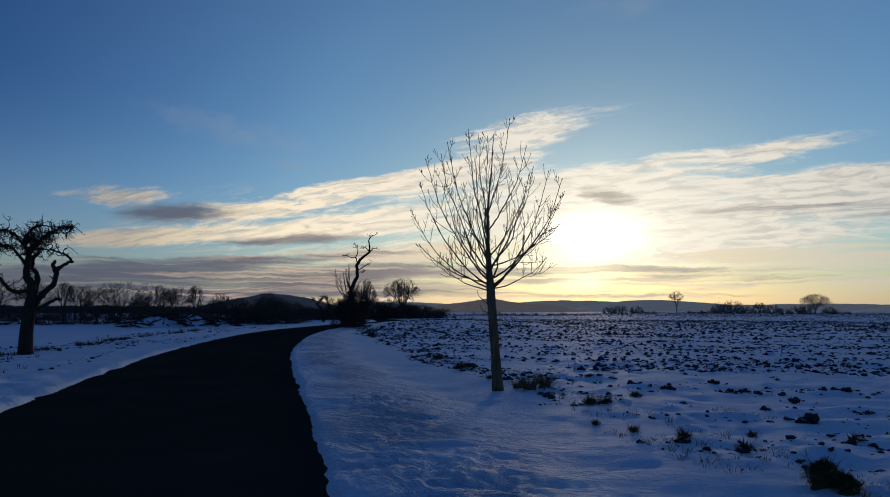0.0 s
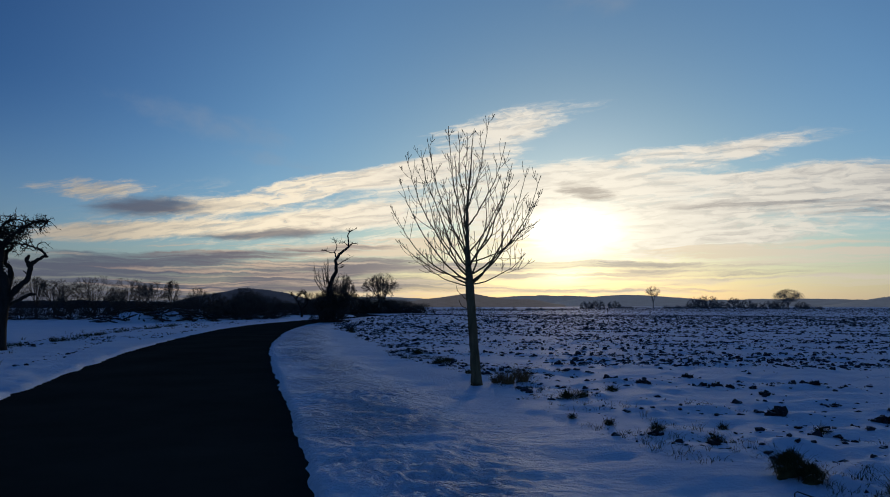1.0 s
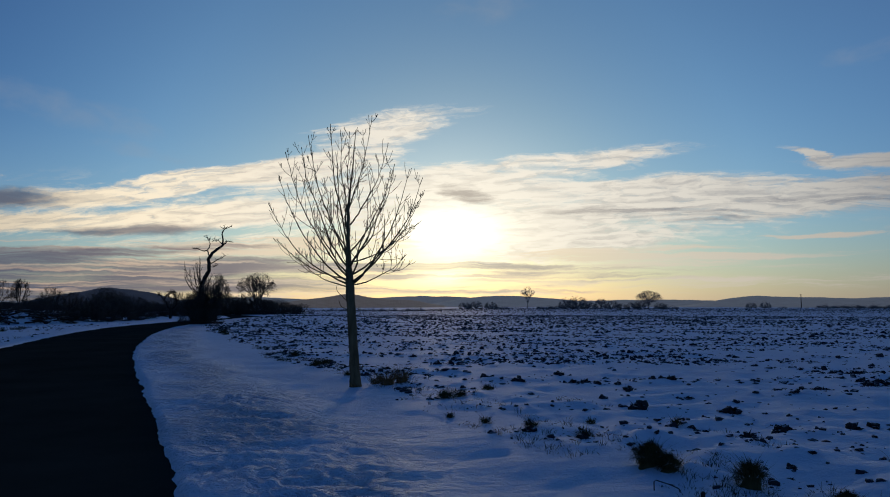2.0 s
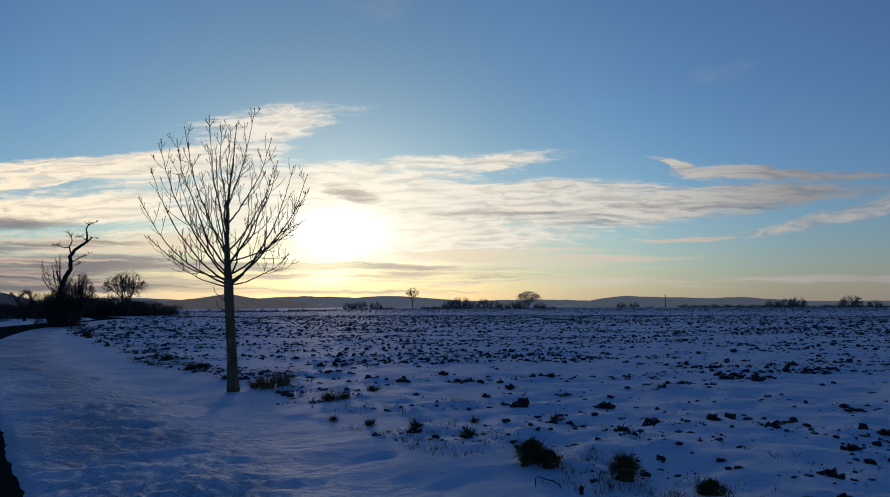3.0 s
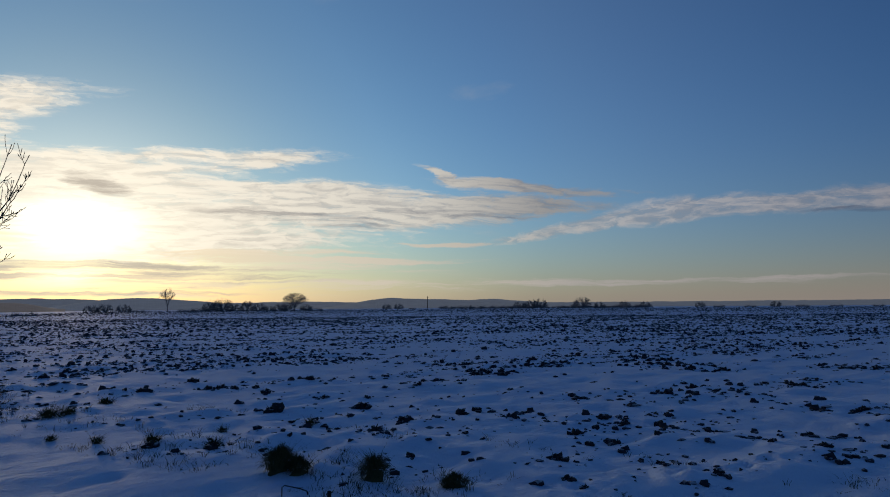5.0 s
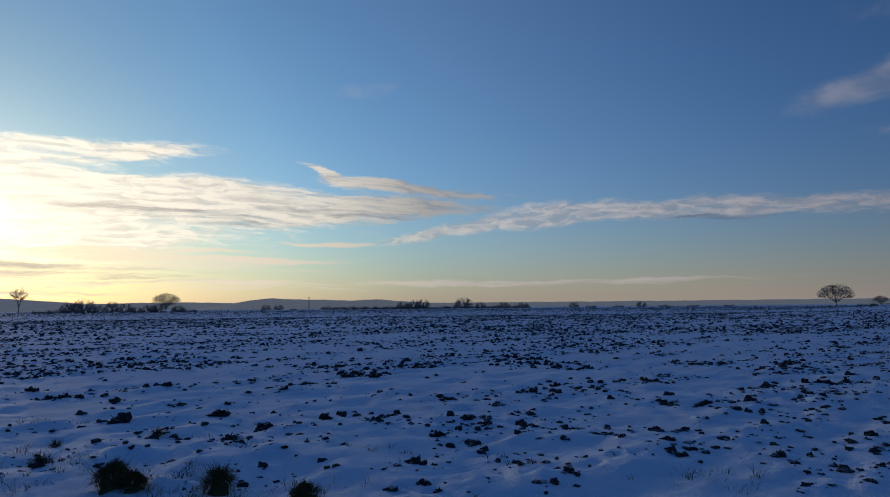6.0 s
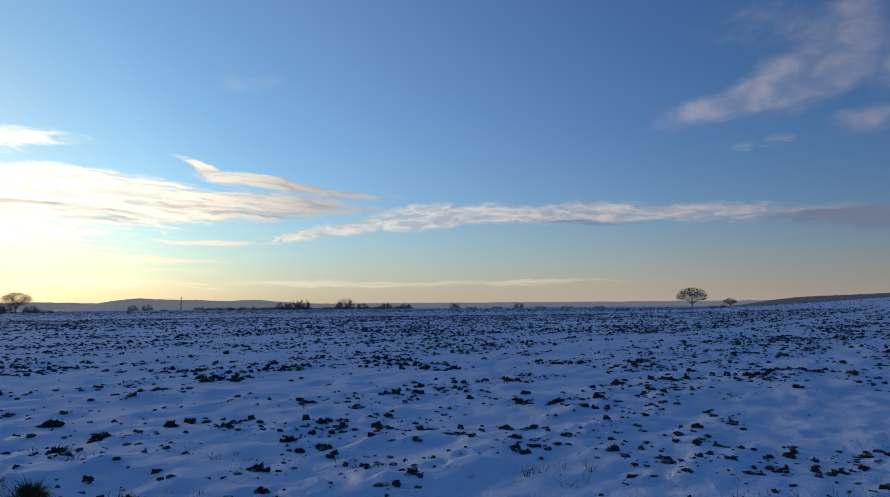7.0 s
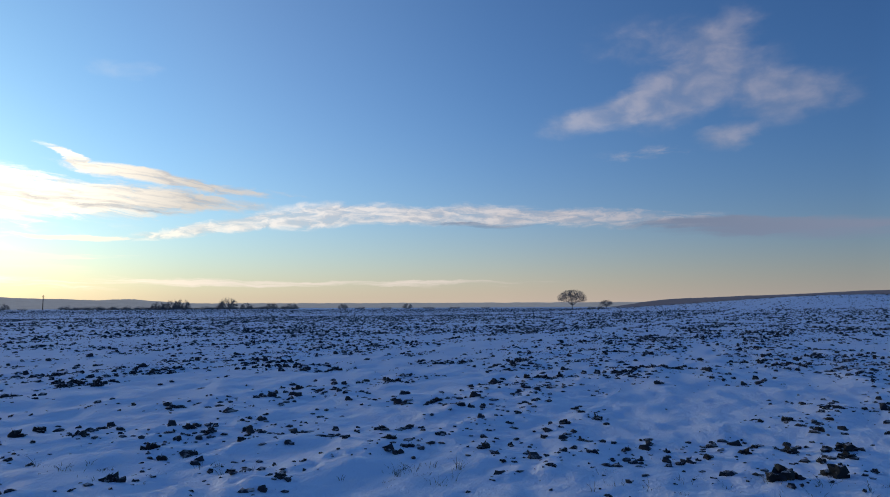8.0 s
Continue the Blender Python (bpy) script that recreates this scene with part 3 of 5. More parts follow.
def hill_range(name, dist, depth, az0, az1, step, profile, mat, label, rough=0.04):
    """A long wooded rise: its crest follows profile(azimuth), in degrees above the eye."""
    rows = (-1.0, -0.6, -0.3, -0.1, 0.0, 0.12, 0.4, 1.0)
    shape = (0.0, 0.42, 0.76, 0.95, 1.0, 0.93, 0.55, 0.0)
    verts, faces = [], []
    azs = np.arange(az0, az1 + step / 2, step)
    for a in azs:
        top = profile(a)
        for r, s in zip(rows, shape):
            d = dist + depth * r
            x, y = polar(a, d)
            crest = 1.57 + dist * math.tan(radians(top))
            n = noise.noise(Vector((a * 0.9, r * 3, 1))) * rough + noise.noise(Vector((a * 4, r * 9, 2))) * rough * 0.6 + noise.noise(Vector((a * 11, r * 17, 5))) * rough * 0.5
            if r == 0.0:
                n *= 0.9
            verts.append((x, y, -14 + (crest + 14) * s + dist * radians(n) * (0.3 + 0.7 * s)))
    w = len(rows)
    for k in range(len(azs) - 1):
        for j in range(w - 1):
            q = k * w + j
            faces.append((q, q + 1, q + w + 1, q + w))
    return tagged(mesh_object(name, verts, faces, mat), label, "hills", kind="structure")


def humps(base, rows):
    def profile(a):
        return base + sum(h * math.exp(-0.5 * ((a - c) / w) ** 2) for c, h, w in rows)
    return profile


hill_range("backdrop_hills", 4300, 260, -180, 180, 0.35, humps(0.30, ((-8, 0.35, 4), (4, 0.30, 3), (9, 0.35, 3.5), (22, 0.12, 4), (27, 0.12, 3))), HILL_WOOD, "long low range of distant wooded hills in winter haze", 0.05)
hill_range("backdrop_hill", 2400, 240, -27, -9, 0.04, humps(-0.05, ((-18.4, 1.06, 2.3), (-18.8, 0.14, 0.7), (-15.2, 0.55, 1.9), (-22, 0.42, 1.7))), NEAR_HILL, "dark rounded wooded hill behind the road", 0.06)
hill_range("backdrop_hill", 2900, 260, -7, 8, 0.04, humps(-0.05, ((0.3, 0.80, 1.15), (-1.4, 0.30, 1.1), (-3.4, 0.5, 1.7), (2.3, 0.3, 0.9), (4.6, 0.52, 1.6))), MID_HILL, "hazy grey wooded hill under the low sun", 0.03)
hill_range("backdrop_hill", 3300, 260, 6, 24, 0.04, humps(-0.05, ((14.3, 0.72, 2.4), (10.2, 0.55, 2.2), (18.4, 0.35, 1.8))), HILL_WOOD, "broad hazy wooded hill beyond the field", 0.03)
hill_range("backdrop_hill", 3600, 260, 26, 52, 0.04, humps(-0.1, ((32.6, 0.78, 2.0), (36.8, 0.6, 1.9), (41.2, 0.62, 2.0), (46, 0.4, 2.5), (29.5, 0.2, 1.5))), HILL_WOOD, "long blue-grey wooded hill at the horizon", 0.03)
hill_range("backdrop_woods", 300, 24, -75, -12.5, 0.1, humps(0.12, ((-30, 0.12, 5), (-41, 0.15, 4), (-20, -0.1, 3))), DARK_WOOD, "dark belt of leafless woods beyond the roadside hedge", 0.14)
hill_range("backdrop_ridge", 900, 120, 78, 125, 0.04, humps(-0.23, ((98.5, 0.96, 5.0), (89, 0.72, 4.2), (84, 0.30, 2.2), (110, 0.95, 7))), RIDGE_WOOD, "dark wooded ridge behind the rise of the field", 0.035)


# ---- things: helpers ----
def thing(name, x, y, z, label, category, group="", turn=0.0):
    e = new(name)
    e.empty_display_size = 0.2
    e.matrix_world = pose(x, y, z, 0, 0, turn)
    return tagged(e, label, category, group)


def part(name, data, mat, parent, label="", flat=False):
    """One mesh, from (verts, faces), under a thing or a part."""
    ob = mesh_object(name, data[0], data[1], mat, parent, flat)
    return tagged(ob, label) if label else ob


def tube(data, pts, rads, sides=6, cap=True):
    """Adds a tapered tube along pts to data = (verts, faces)."""
    verts, faces = data
    pts = [Vector(p) for p in pts]
    start = len(verts)
    ref = Vector((0.31, 0.87, 0.38))
    for i, p in enumerate(pts):
        d = (pts[min(i + 1, len(pts) - 1)] - pts[max(i - 1, 0)])
        d = d.normalized() if d.length > 1e-6 else Vector((0, 0, 1))
        u = d.cross(ref)
        u = u.normalized() if u.length > 1e-3 else d.cross(Vector((1, 0, 0))).normalized()
        v = d.cross(u)
        for k in range(sides):
            a = 2 * math.pi * k / sides
            verts.append(tuple(p + (u * math.cos(a) + v * math.sin(a)) * rads[i]))
    for i in range(len(pts) - 1):
        for k in range(sides):
            a, b = start + i * sides + k, start + i * sides + (k + 1) % sides
            faces.append((a, b, b + sides, a + sides))
    if cap:
        faces.append(tuple(start + (len(pts) - 1) * sides + k for k in range(sides)))
        faces.append(tuple(start + k for k in reversed(range(sides))))


def bezier(p0, p1, p2, p3, n):
    out = []
    for k in range(n + 1):
        u = k / n
        w = 1 - u
        out.append(p0 * w ** 3 + p1 * 3 * u * w * w + p2 * 3 * u * u * w + p3 * u ** 3)
    return out


def wobble(rng, pts, amount):
    out = []
    for i, p in enumerate(pts):
        k = 0 if i == 0 else 1
        out.append(p + Vector((rng.uniform(-1, 1), rng.uniform(-1, 1), rng.uniform(-1, 1))) * amount * k)
    return out


# ---- the young ash on the verge ----
def young_tree(x, y):
    rng = random.Random(11)
    z = ground_height(x, y)
    top = thing("ash_tree", x, y, z - 0.05, "young leafless ash tree with slender ascending twigs on a snowy verge", "tree")
    stem = [Vector(p) for p in ((0, 0, 0), (-0.02, 0, 0.35), (-0.06, 0.01, 0.95), (-0.11, 0, 1.57), (-0.135, 0, 1.95), (-0.16, 0.02, 2.4), (-0.18, 0, 2.9), (-0.19, 0, 3.5), (-0.14, 0.02, 4.0), (-0.1, 0, 4.5), (-0.06, 0.02, 5.08))]
    rads = [0.125, 0.098, 0.092, 0.086, 0.092, 0.054, 0.038, 0.027, 0.018, 0.011, 0.006]
    d = ([], [])
    fine, fr = [], []
    for i in range(len(stem) - 1):
        for k in range(4):
            u = k / 4
            fine.append(stem[i].lerp(stem[i + 1], u) + Vector((rng.uniform(-1, 1), rng.uniform(-1, 1), 0)) * 0.006)
            fr.append((rads[i] * (1 - u) + rads[i + 1] * u) * rng.uniform(0.95, 1.06))
    fine.append(stem[-1])
    fr.append(rads[-1])
    tube(d, fine, fr, 10)
    trunk = part("trunk", d, ASH_BARK, top)

    def on_stem(h):
        for i in range(len(stem) - 1):
            if stem[i + 1].z >= h:
                u = (h - stem[i].z) / (stem[i + 1].z - stem[i].z)
                return stem[i].lerp(stem[i + 1], u), rads[i] * (1 - u) + rads[i + 1] * u
        return stem[-1], rads[-1]

    up = Vector((0, 0, 1))

    def shoot(data, p, way, length, r, depth=1):
        """An ash shoot: it leaves sideways, bends up and ends in a thick bud; its side shoots stand in opposite pairs."""
        n = max(4, int(length / 0.075))
        pts, ways = [p], []
        lift = rng.uniform(0.10, 0.36)
        w = way.normalized()
        for k in range(n):
            w = (w + up * lift + Vector((rng.uniform(-1, 1), rng.uniform(-1, 1), rng.uniform(-1, 1))) * 0.13).normalized()
            ways.append(w)
            pts.append(pts[-1] + w * length / n)
        end = max(0.0040, r * 0.62)
        tube(data, pts, [r + (end - r) * k / n for k in range(n + 1)], 4, False)
        tube(data, [pts[-1], pts[-1] + w * 0.014, pts[-1] + w * 0.036], [end, end * 1.5, end * 0.5], 4)
        spin = rng.uniform(0, 3.14)
        for k in range(1, n):
            if depth <= 0:
                if rng.random() < 0.3:
                    a = rng.uniform(0, 6.28)
                    tube(data, [pts[k], pts[k] + Vector((math.cos(a), math.sin(a), 0.8)).normalized() * 0.03], [end * 0.9, end * 0.9], 3)
                continue
            if (k + int(spin * 10)) % 2:
                continue
            spin += 1.57
            across = ways[k - 1].cross(Vector((math.cos(spin), math.sin(spin), 0.2))).normalized()
            for side in (-1, 1):
                if rng.random() < 0.38:
                    shoot(data, pts[k], ways[k - 1] * 0.6 + across * side * 0.8, length * rng.uniform(0.2, 0.45) * (1.1 - 0.4 * k / n), end * 0.92, depth - 1)

    # height of leaving the stem; tip: sideways, height, towards or away; how far it droops out first
    limbs = (
        (1.98, -1.67, 3.54, -0.3, 0.75), (2.06, -1.57, 4.33, 0.4, 0.8), (2.14, -1.34, 4.58, -0.6, 0.65), (2.30, -1.14, 4.93, 0.5, 0.5),
        (2.52, -0.96, 4.96, -0.35, 0.4), (2.70, -0.57, 5.36, 0.2, 0.3), (1.95, -1.16, 2.60, 0.5, 0.8), (2.10, -1.50, 2.88, -0.2, 0.95),
        (1.97, 1.03, 4.51, 0.35, 0.75), (2.05, 1.22, 4.20, -0.45, 0.8), (2.20, 1.27, 3.88, 0.2, 0.8), (1.99, 0.92, 2.62, -0.2, 0.95),
        (2.62, 0.61, 4.31, -0.3, 0.6), (3.15, 0.59, 5.03, 0.25, 0.5), (3.45, 0.25, 5.49, -0.1, 0.25), (3.3, -0.19, 5.24, 0.3, 0.1),
        (2.45, 1.09, 3.25, 0.5, 0.8), (2.9, -0.34, 5.01, -0.5, 0.2),
    )
    deep = ((2.02, -0.4, 4.3, -1.35, 0.7), (2.1, 0.3, 4.5, 1.3, 0.7), (2.3, -0.2, 3.7, 1.4, 0.8), (2.35, 0.5, 3.8, -1.3, 0.7), (2.6, -0.7, 4.4, 0.95, 0.5), (2.4, 0.75, 4.7, 0.8, 0.5), (2.2, -1.0, 3.9, -0.9, 0.7))
    for h, dx, dz, dy, bow in limbs + deep:
        p0, r0 = on_stem(h)
        tip = Vector((dx, dy, dz - (0.16 if dz > 4.0 else 0.05)))
        span = Vector((tip.x - p0.x, tip.y - p0.y, 0))
        rise = tip.z - p0.z
        size = (tip - p0).length
        p1 = p0 + span * (0.34 + 0.20 * bow) + Vector((0, 0, rise * (0.30 - 0.12 * bow)))
        p2 = tip - span * 0.16 - Vector((0, 0, rise * 0.40))
        n = 20
        pts = wobble(rng, bezier(p0, p1, p2, tip, n), size * 0.004)
        # slow sideways bends, as a limb that has followed the light
        across = (tip - p0).cross(up).normalized()
        phase, bends = rng.uniform(0, 6.28), rng.uniform(1.3, 2.4)
        for k in range(1, n):
            u = k / n
            pts[k] += (across * math.sin(phase + u * 6.28 * bends) + up * 0.7 * math.sin(phase * 2 + u * 5.1 * bends)) * size * 0.016 * math.sin(3.1416 * u) ** 0.5
        r = min(r0 * 0.55, 0.009 + 0.0056 * size)
        w = [max(0.0056, r * (1 - 0.82 * (k / n) ** 0.75)) for k in range(n + 1)]
        d = ([], [])
        tube(d, pts, w, 6)
        limb = part("limb", d, ASH_BARK, top)
        d = ([], [])
        spin = rng.uniform(0, 3.14)
        gap = 0
        for k in range(4, n):
            gap += 1
            if gap * size / n < 0.15:
                continue
            gap = 0
            spin += 1.57 + rng.uniform(-0.4, 0.4)
            way = (pts[k] - pts[k - 1]).normalized()
            side = way.cross(Vector((math.cos(spin), math.sin(spin), 0.15))).normalized()
            reach = 0.62 * (1 - 0.74 * (k / n)) + 0.12
            for sign in (-1, 1):
                if rng.random() < 0.62:
                    shoot(d, pts[k], way * 0.65 + side * sign * 0.75 + up * 0.08, reach * rng.uniform(0.45, 1.2), max(0.0046, w[k] * 0.55), 1)
        b, way = pts[-1], (pts[-1] - pts[-2]).normalized()
        tube(d, [b, b + way * 0.02, b + way * 0.045], [w[-1], 0.0095, 0.003], 5)
        tagged(part("twig_spray", d, ASH_BARK, limb), kind="stuff")
    # two thin hanging shoots below the crown
    for h, dx, dz in ((1.62, -0.32, 1.98), (1.45, -0.26, 1.7)):
        p0, _ = on_stem(h)
        d = ([], [])
        tip = Vector((dx - 0.08, -0.12, dz))
        tube(d, wobble(rng, bezier(p0, p0 + Vector((-0.1, -0.02, 0.12)), tip - Vector((0, 0, 0.15)), tip, 8), 0.008), [0.011 - 0.0008 * k for k in range(9)], 5)
        part("shoot", d, ASH_BARK, top)
    return top


young_tree(-0.09, 13.2)


# ---- gnarled old fruit trees ----
def crooked(rng, p0, p1, n, amount):
    """A bent way from p0 to p1, with knees."""
    p0, p1 = Vector(p0), Vector(p1)
    d = (p1 - p0)
    out = [p0]
    off = Vector((0, 0, 0))
    for k in range(1, n + 1):
        u = k / n
        off += Vector((rng.uniform(-1, 1), rng.uniform(-1, 1), rng.uniform(-1, 1))) * amount * d.length / n * 2
        out.append(p0 + d * u + off * (1 - u ** 2))
    return out


def twiggy(rng, data, p, way, length, r, depth, droop=0.0, kids=3, sides=4, bend=0.42):
    """A crooked branch with smaller ones."""
    way = way.normalized()
    n = 5 if depth > 1 or bend > 0.5 else 3
    pts = [p]
    for k in range(n):
        way = (way + Vector((rng.uniform(-1, 1), rng.uniform(-1, 1), rng.uniform(-0.8, 0.8) - droop)) * bend).normalized()
        pts.append(pts[-1] + way * length / n)
    tube(data, pts, [r * (1 - 0.65 * k / n) for k in range(n + 1)], sides, False)
    if depth <= 0:
        return
    for k in range(kids):
        q = pts[rng.randint(1, n)]
        w = (way + Vector((rng.uniform(-1, 1), rng.uniform(-1, 1), rng.uniform(-0.7, 0.9))) * 1.1)
        twiggy(rng, data, q, w, length * rng.uniform(0.5, 0.8), r * (0.7 if bend > 0.5 else 0.55), depth - 1, droop, kids, max(3, sides - 1), bend)


def tree_local(x, y):
    """Axes for a tree's own plan: its x lies across the line of sight from the path's start."""
    return -math.degrees(math.atan2(x, y))


def old_fruit_tree():
    rng = random.Random(4)
    x, y = -15.63, 21.6
    top = thing("fruit_tree", x, y, ground_height(x, y) - 0.05, "old gnarled leafless fruit tree with a tangled crown beside the road", "tree", turn=tree_local(x, y))
    d = ([], [])
    tube(d, [Vector(p) for p in ((0, 0, 0), (-0.01, 0, 0.2), (-0.01, 0, 0.8), (0.03, 0.02, 1.3), (0.07, 0, 1.75), (0.1, 0, 2.0))], [0.26, 0.225, 0.205, 0.195, 0.19, 0.14], 12)
    part("trunk", d, OLD_BARK, top)
    # way of each limb, radius at its root and tip, twigs on it
    limbs = (
        (((0.16, 0, 1.65), (0.27, 0, 1.87), (0.46, 0, 2.13), (0.68, 0.05, 2.35), (0.77, 0, 2.69), (0.76, 0, 2.85), (0.93, 0, 3.02), (1.15, 0.05, 3.17), (1.25, 0.05, 3.19)), 0.125, 0.04, 0),
        (((0.76, 0, 2.80), (0.66, 0, 2.96), (0.63, 0, 3.05), (0.70, 0, 3.19)), 0.075, 0.05, 0),
        (((0.77, 0, 2.52), (0.65, -0.05, 2.58), (0.56, -0.05, 2.66)), 0.03, 0.014, 0),
        (((0.49, 0, 2.18), (0.42, 0.05, 2.2), (0.36, 0.05, 2.28)), 0.025, 0.012, 0),
        (((1.2, 0.05, 3.2), (1.03, 0.05, 3.40), (0.84, 0.1, 3.49), (0.52, 0.1, 3.58), (0.08, 0.15, 3.64)), 0.042, 0.02, 16),
        (((0.08, 0, 1.9), (0.05, 0, 2.39), (-0.10, 0, 2.61), (-0.11, 0, 2.91), (-0.06, 0, 3.28), (-0.09, 0, 3.58)), 0.15, 0.085, 8),
        (((0.14, 0, 2.0), (0.22, 0.1, 2.46), (0.21, 0.15, 2.72), (0.06, 0.15, 2.91), (0.05, 0.1, 3.2), (0.22, 0.1, 3.45)), 0.10, 0.05, 10),
        (((-0.09, 0, 3.5), (0.14, -0.1, 3.81), (0.46, -0.15, 4.12), (0.74, -0.15, 4.32), (1.0, -0.1, 4.42), (1.2, -0.1, 4.42)), 0.062, 0.022, 26),
        (((-0.09, 0, 3.5), (-0.27, 0.1, 3.77), (-0.15, 0.1, 4.07), (0.04, 0.15, 4.38), (0.3, 0.2, 4.45)), 0.065, 0.022, 26),
        (((-0.26, 0.1, 3.75), (-0.5, 0.2, 4.07), (-0.75, 0.25, 4.25), (-1.1, 0.25, 4.08), (-1.5, 0.2, 3.6)), 0.05, 0.018, 26),
        (((-0.11, 0, 2.98), (-0.37, -0.2, 3.36), (-0.68, -0.35, 3.66), (-1.06, -0.45, 3.5), (-1.5, -0.5, 3.1)), 0.055, 0.018, 24),
        (((-0.08, 0, 3.3), (0.1, -0.3, 3.6), (0.3, -0.5, 3.9), (0.5, -0.7, 3.95)), 0.045, 0.018, 16),
        (((-0.09, 0.05, 3.4), (-0.2, 0.5, 3.8), (-0.1, 0.9, 4.1), (0.1, 1.2, 4.0)), 0.045, 0.018, 16),
        (((0.06, 0, 2.1), (-0.11, 0, 2.13), (-0.37, 0, 2.10), (-0.59, 0, 2.2), (-0.75, 0, 2.43), (-0.98, 0, 2.7), (-1.3, 0.1, 2.8)), 0.09, 0.03, 10),
        (((0.12, 0, 1.42), (0.45, 0, 1.66), (0.75, 0.02, 1.86), (0.97, 0, 1.88)), 0.055, 0.05, 0),
    )
    for pts, r0, r1, busy in limbs:
        pts = [Vector((px, py, pz if pz < 3.2 else 3.2 + (pz - 3.2) * 0.95)) for px, py, pz in pts]
        path = []
        for i in range(len(pts) - 1):
            for k in range(4):
                path.append(pts[i].lerp(pts[i + 1], k / 4) + Vector((rng.uniform(-1, 1), rng.uniform(-1, 1), rng.uniform(-1, 1))) * 0.018)
        path.append(pts[-1])
        n = len(path)
        d = ([], [])
        tube(d, path, [(r0 + (r1 - r0) * k / (n - 1)) * rng.uniform(0.9, 1.12) for k in range(n)], 8)
        limb = part("limb", d, OLD_BARK, top)
        if busy:
            d = ([], [])
            for k in range(int(busy * 1.5)):
                q = path[rng.randint(n // 3, n - 1)]
                lift = 0.7 if q.z < 4.0 else 0.1
                way = Vector((rng.uniform(-1, 1), rng.uniform(-1, 1), rng.uniform(-0.7, lift)))
                twiggy(rng, d, q, way, rng.uniform(0.26, 0.5), 0.019, 2, 0.0, 2, 4, 0.75)
            tagged(part("twig_spray", d, OLD_BARK, limb), kind="stuff")


def dead_snag():
    """The tall broken fruit tree with bushes at its foot."""
    rng = random.Random(9)
    x, y = -12.15, 57.1
    top = thing("dead_tree", x, y, ground_height(x, y) - 0.1, "tall crooked half-dead tree with few bare boughs by the bend", "tree", turn=tree_local(x, y))
    limbs = (
        (((0, 0, 0), (-0.05, 0, 1.5), (-0.08, 0, 2.76), (0.13, 0, 3.57), (0.5, 0, 4.38), (0.45, 0, 5.28), (0.73, 0, 5.84), (1.29, 0, 6.3), (1.6, 0, 6.6)), 0.24, 0.075, "trunk"),
        (((1.5, 0, 6.55), (1.53, 0, 7.1), (1.42, 0, 7.4), (1.6, 0, 7.8), (1.85, 0.05, 7.95), (2.2, 0.1, 8.1)), 0.075, 0.022, "bough"),
        (((1.58, 0, 6.55), (1.8, 0, 6.75), (2.0, 0, 6.8)), 0.055, 0.025, "bough"),
        (((1.5, 0, 6.6), (1.13, 0, 6.9), (0.8, 0.1, 6.85)), 0.04, 0.018, "bough"),
        (((0.48, 0, 5.6), (0.34, 0, 6.0), (0.0, 0.2, 6.02), (-0.48, 0.2, 6.17), (-0.75, 0.2, 6.15)), 0.06, 0.018, "bough"),
        (((0.35, 0, 5.98), (0.56, 0, 6.5), (0.42, 0, 6.8), (0.35, 0, 7.06)), 0.045, 0.018, "bough"),
        (((0.5, 0, 4.9), (0.85, -0.2, 5.05), (1.2, -0.2, 5.28), (1.7, -0.2, 5.6)), 0.05, 0.016, "bough"),
        (((0.55, 0, 4.7), (0.9, 0.2, 4.72), (1.2, 0.3, 4.9)), 0.035, 0.014, "bough"),
    )
    for pts, r0, r1, name in limbs:
        pts = [Vector(p) for p in pts]
        path = []
        for i in range(len(pts) - 1):
            for k in range(3):
                path.append(pts[i].lerp(pts[i + 1], k / 3) + Vector((rng.uniform(-1, 1), rng.uniform(-1, 1), rng.uniform(-1, 1))) * 0.04)
        path.append(pts[-1])
        n = len(path)
        d = ([], [])
        tube(d, path, [r0 + (r1 - r0) * k / (n - 1) for k in range(n)], 8)
        if name == "bough":
            for k in range(8):
                twiggy(rng, d, path[rng.randint(n // 2, n - 1)], Vector((rng.uniform(-1, 1), rng.uniform(-1, 1), rng.uniform(-0.5, 0.7))), rng.uniform(0.2, 0.45), 0.022, 1, 0.0, 2)
        part(name, d, OLD_BARK, top)
    d = ([], [])
    for k in range(17):
        root = Vector((-0.05, rng.uniform(-0.1, 0.1), rng.uniform(2.0, 3.5)))
        out = rng.uniform(0.1, 1.45)
        tip = Vector((-out, rng.uniform(-0.8, 0.8), 5.7 - 0.75 * out - rng.uniform(0, 1.2)))
        pts = bezier(root, root + Vector((-0.45 * out, 0, 0.25)), tip - Vector((-0.1 * out, 0, 0.7)), tip, 6)
        pts = wobble(rng, pts, 0.04)
        tube(d, pts, [0.03 - 0.003 * i for i in range(len(pts))], 4, False)
        for m in range(5):
            q = pts[rng.randint(2, len(pts) - 1)]
            twiggy(rng, d, q, Vector((rng.uniform(-0.6, 0.5), rng.uniform(-0.5, 0.5), 0.9)), rng.uniform(0.25, 0.6), 0.014, 0, -0.1)
    part("sucker_growth", d, OLD_BARK, top, "thin upright water shoots around the trunk")


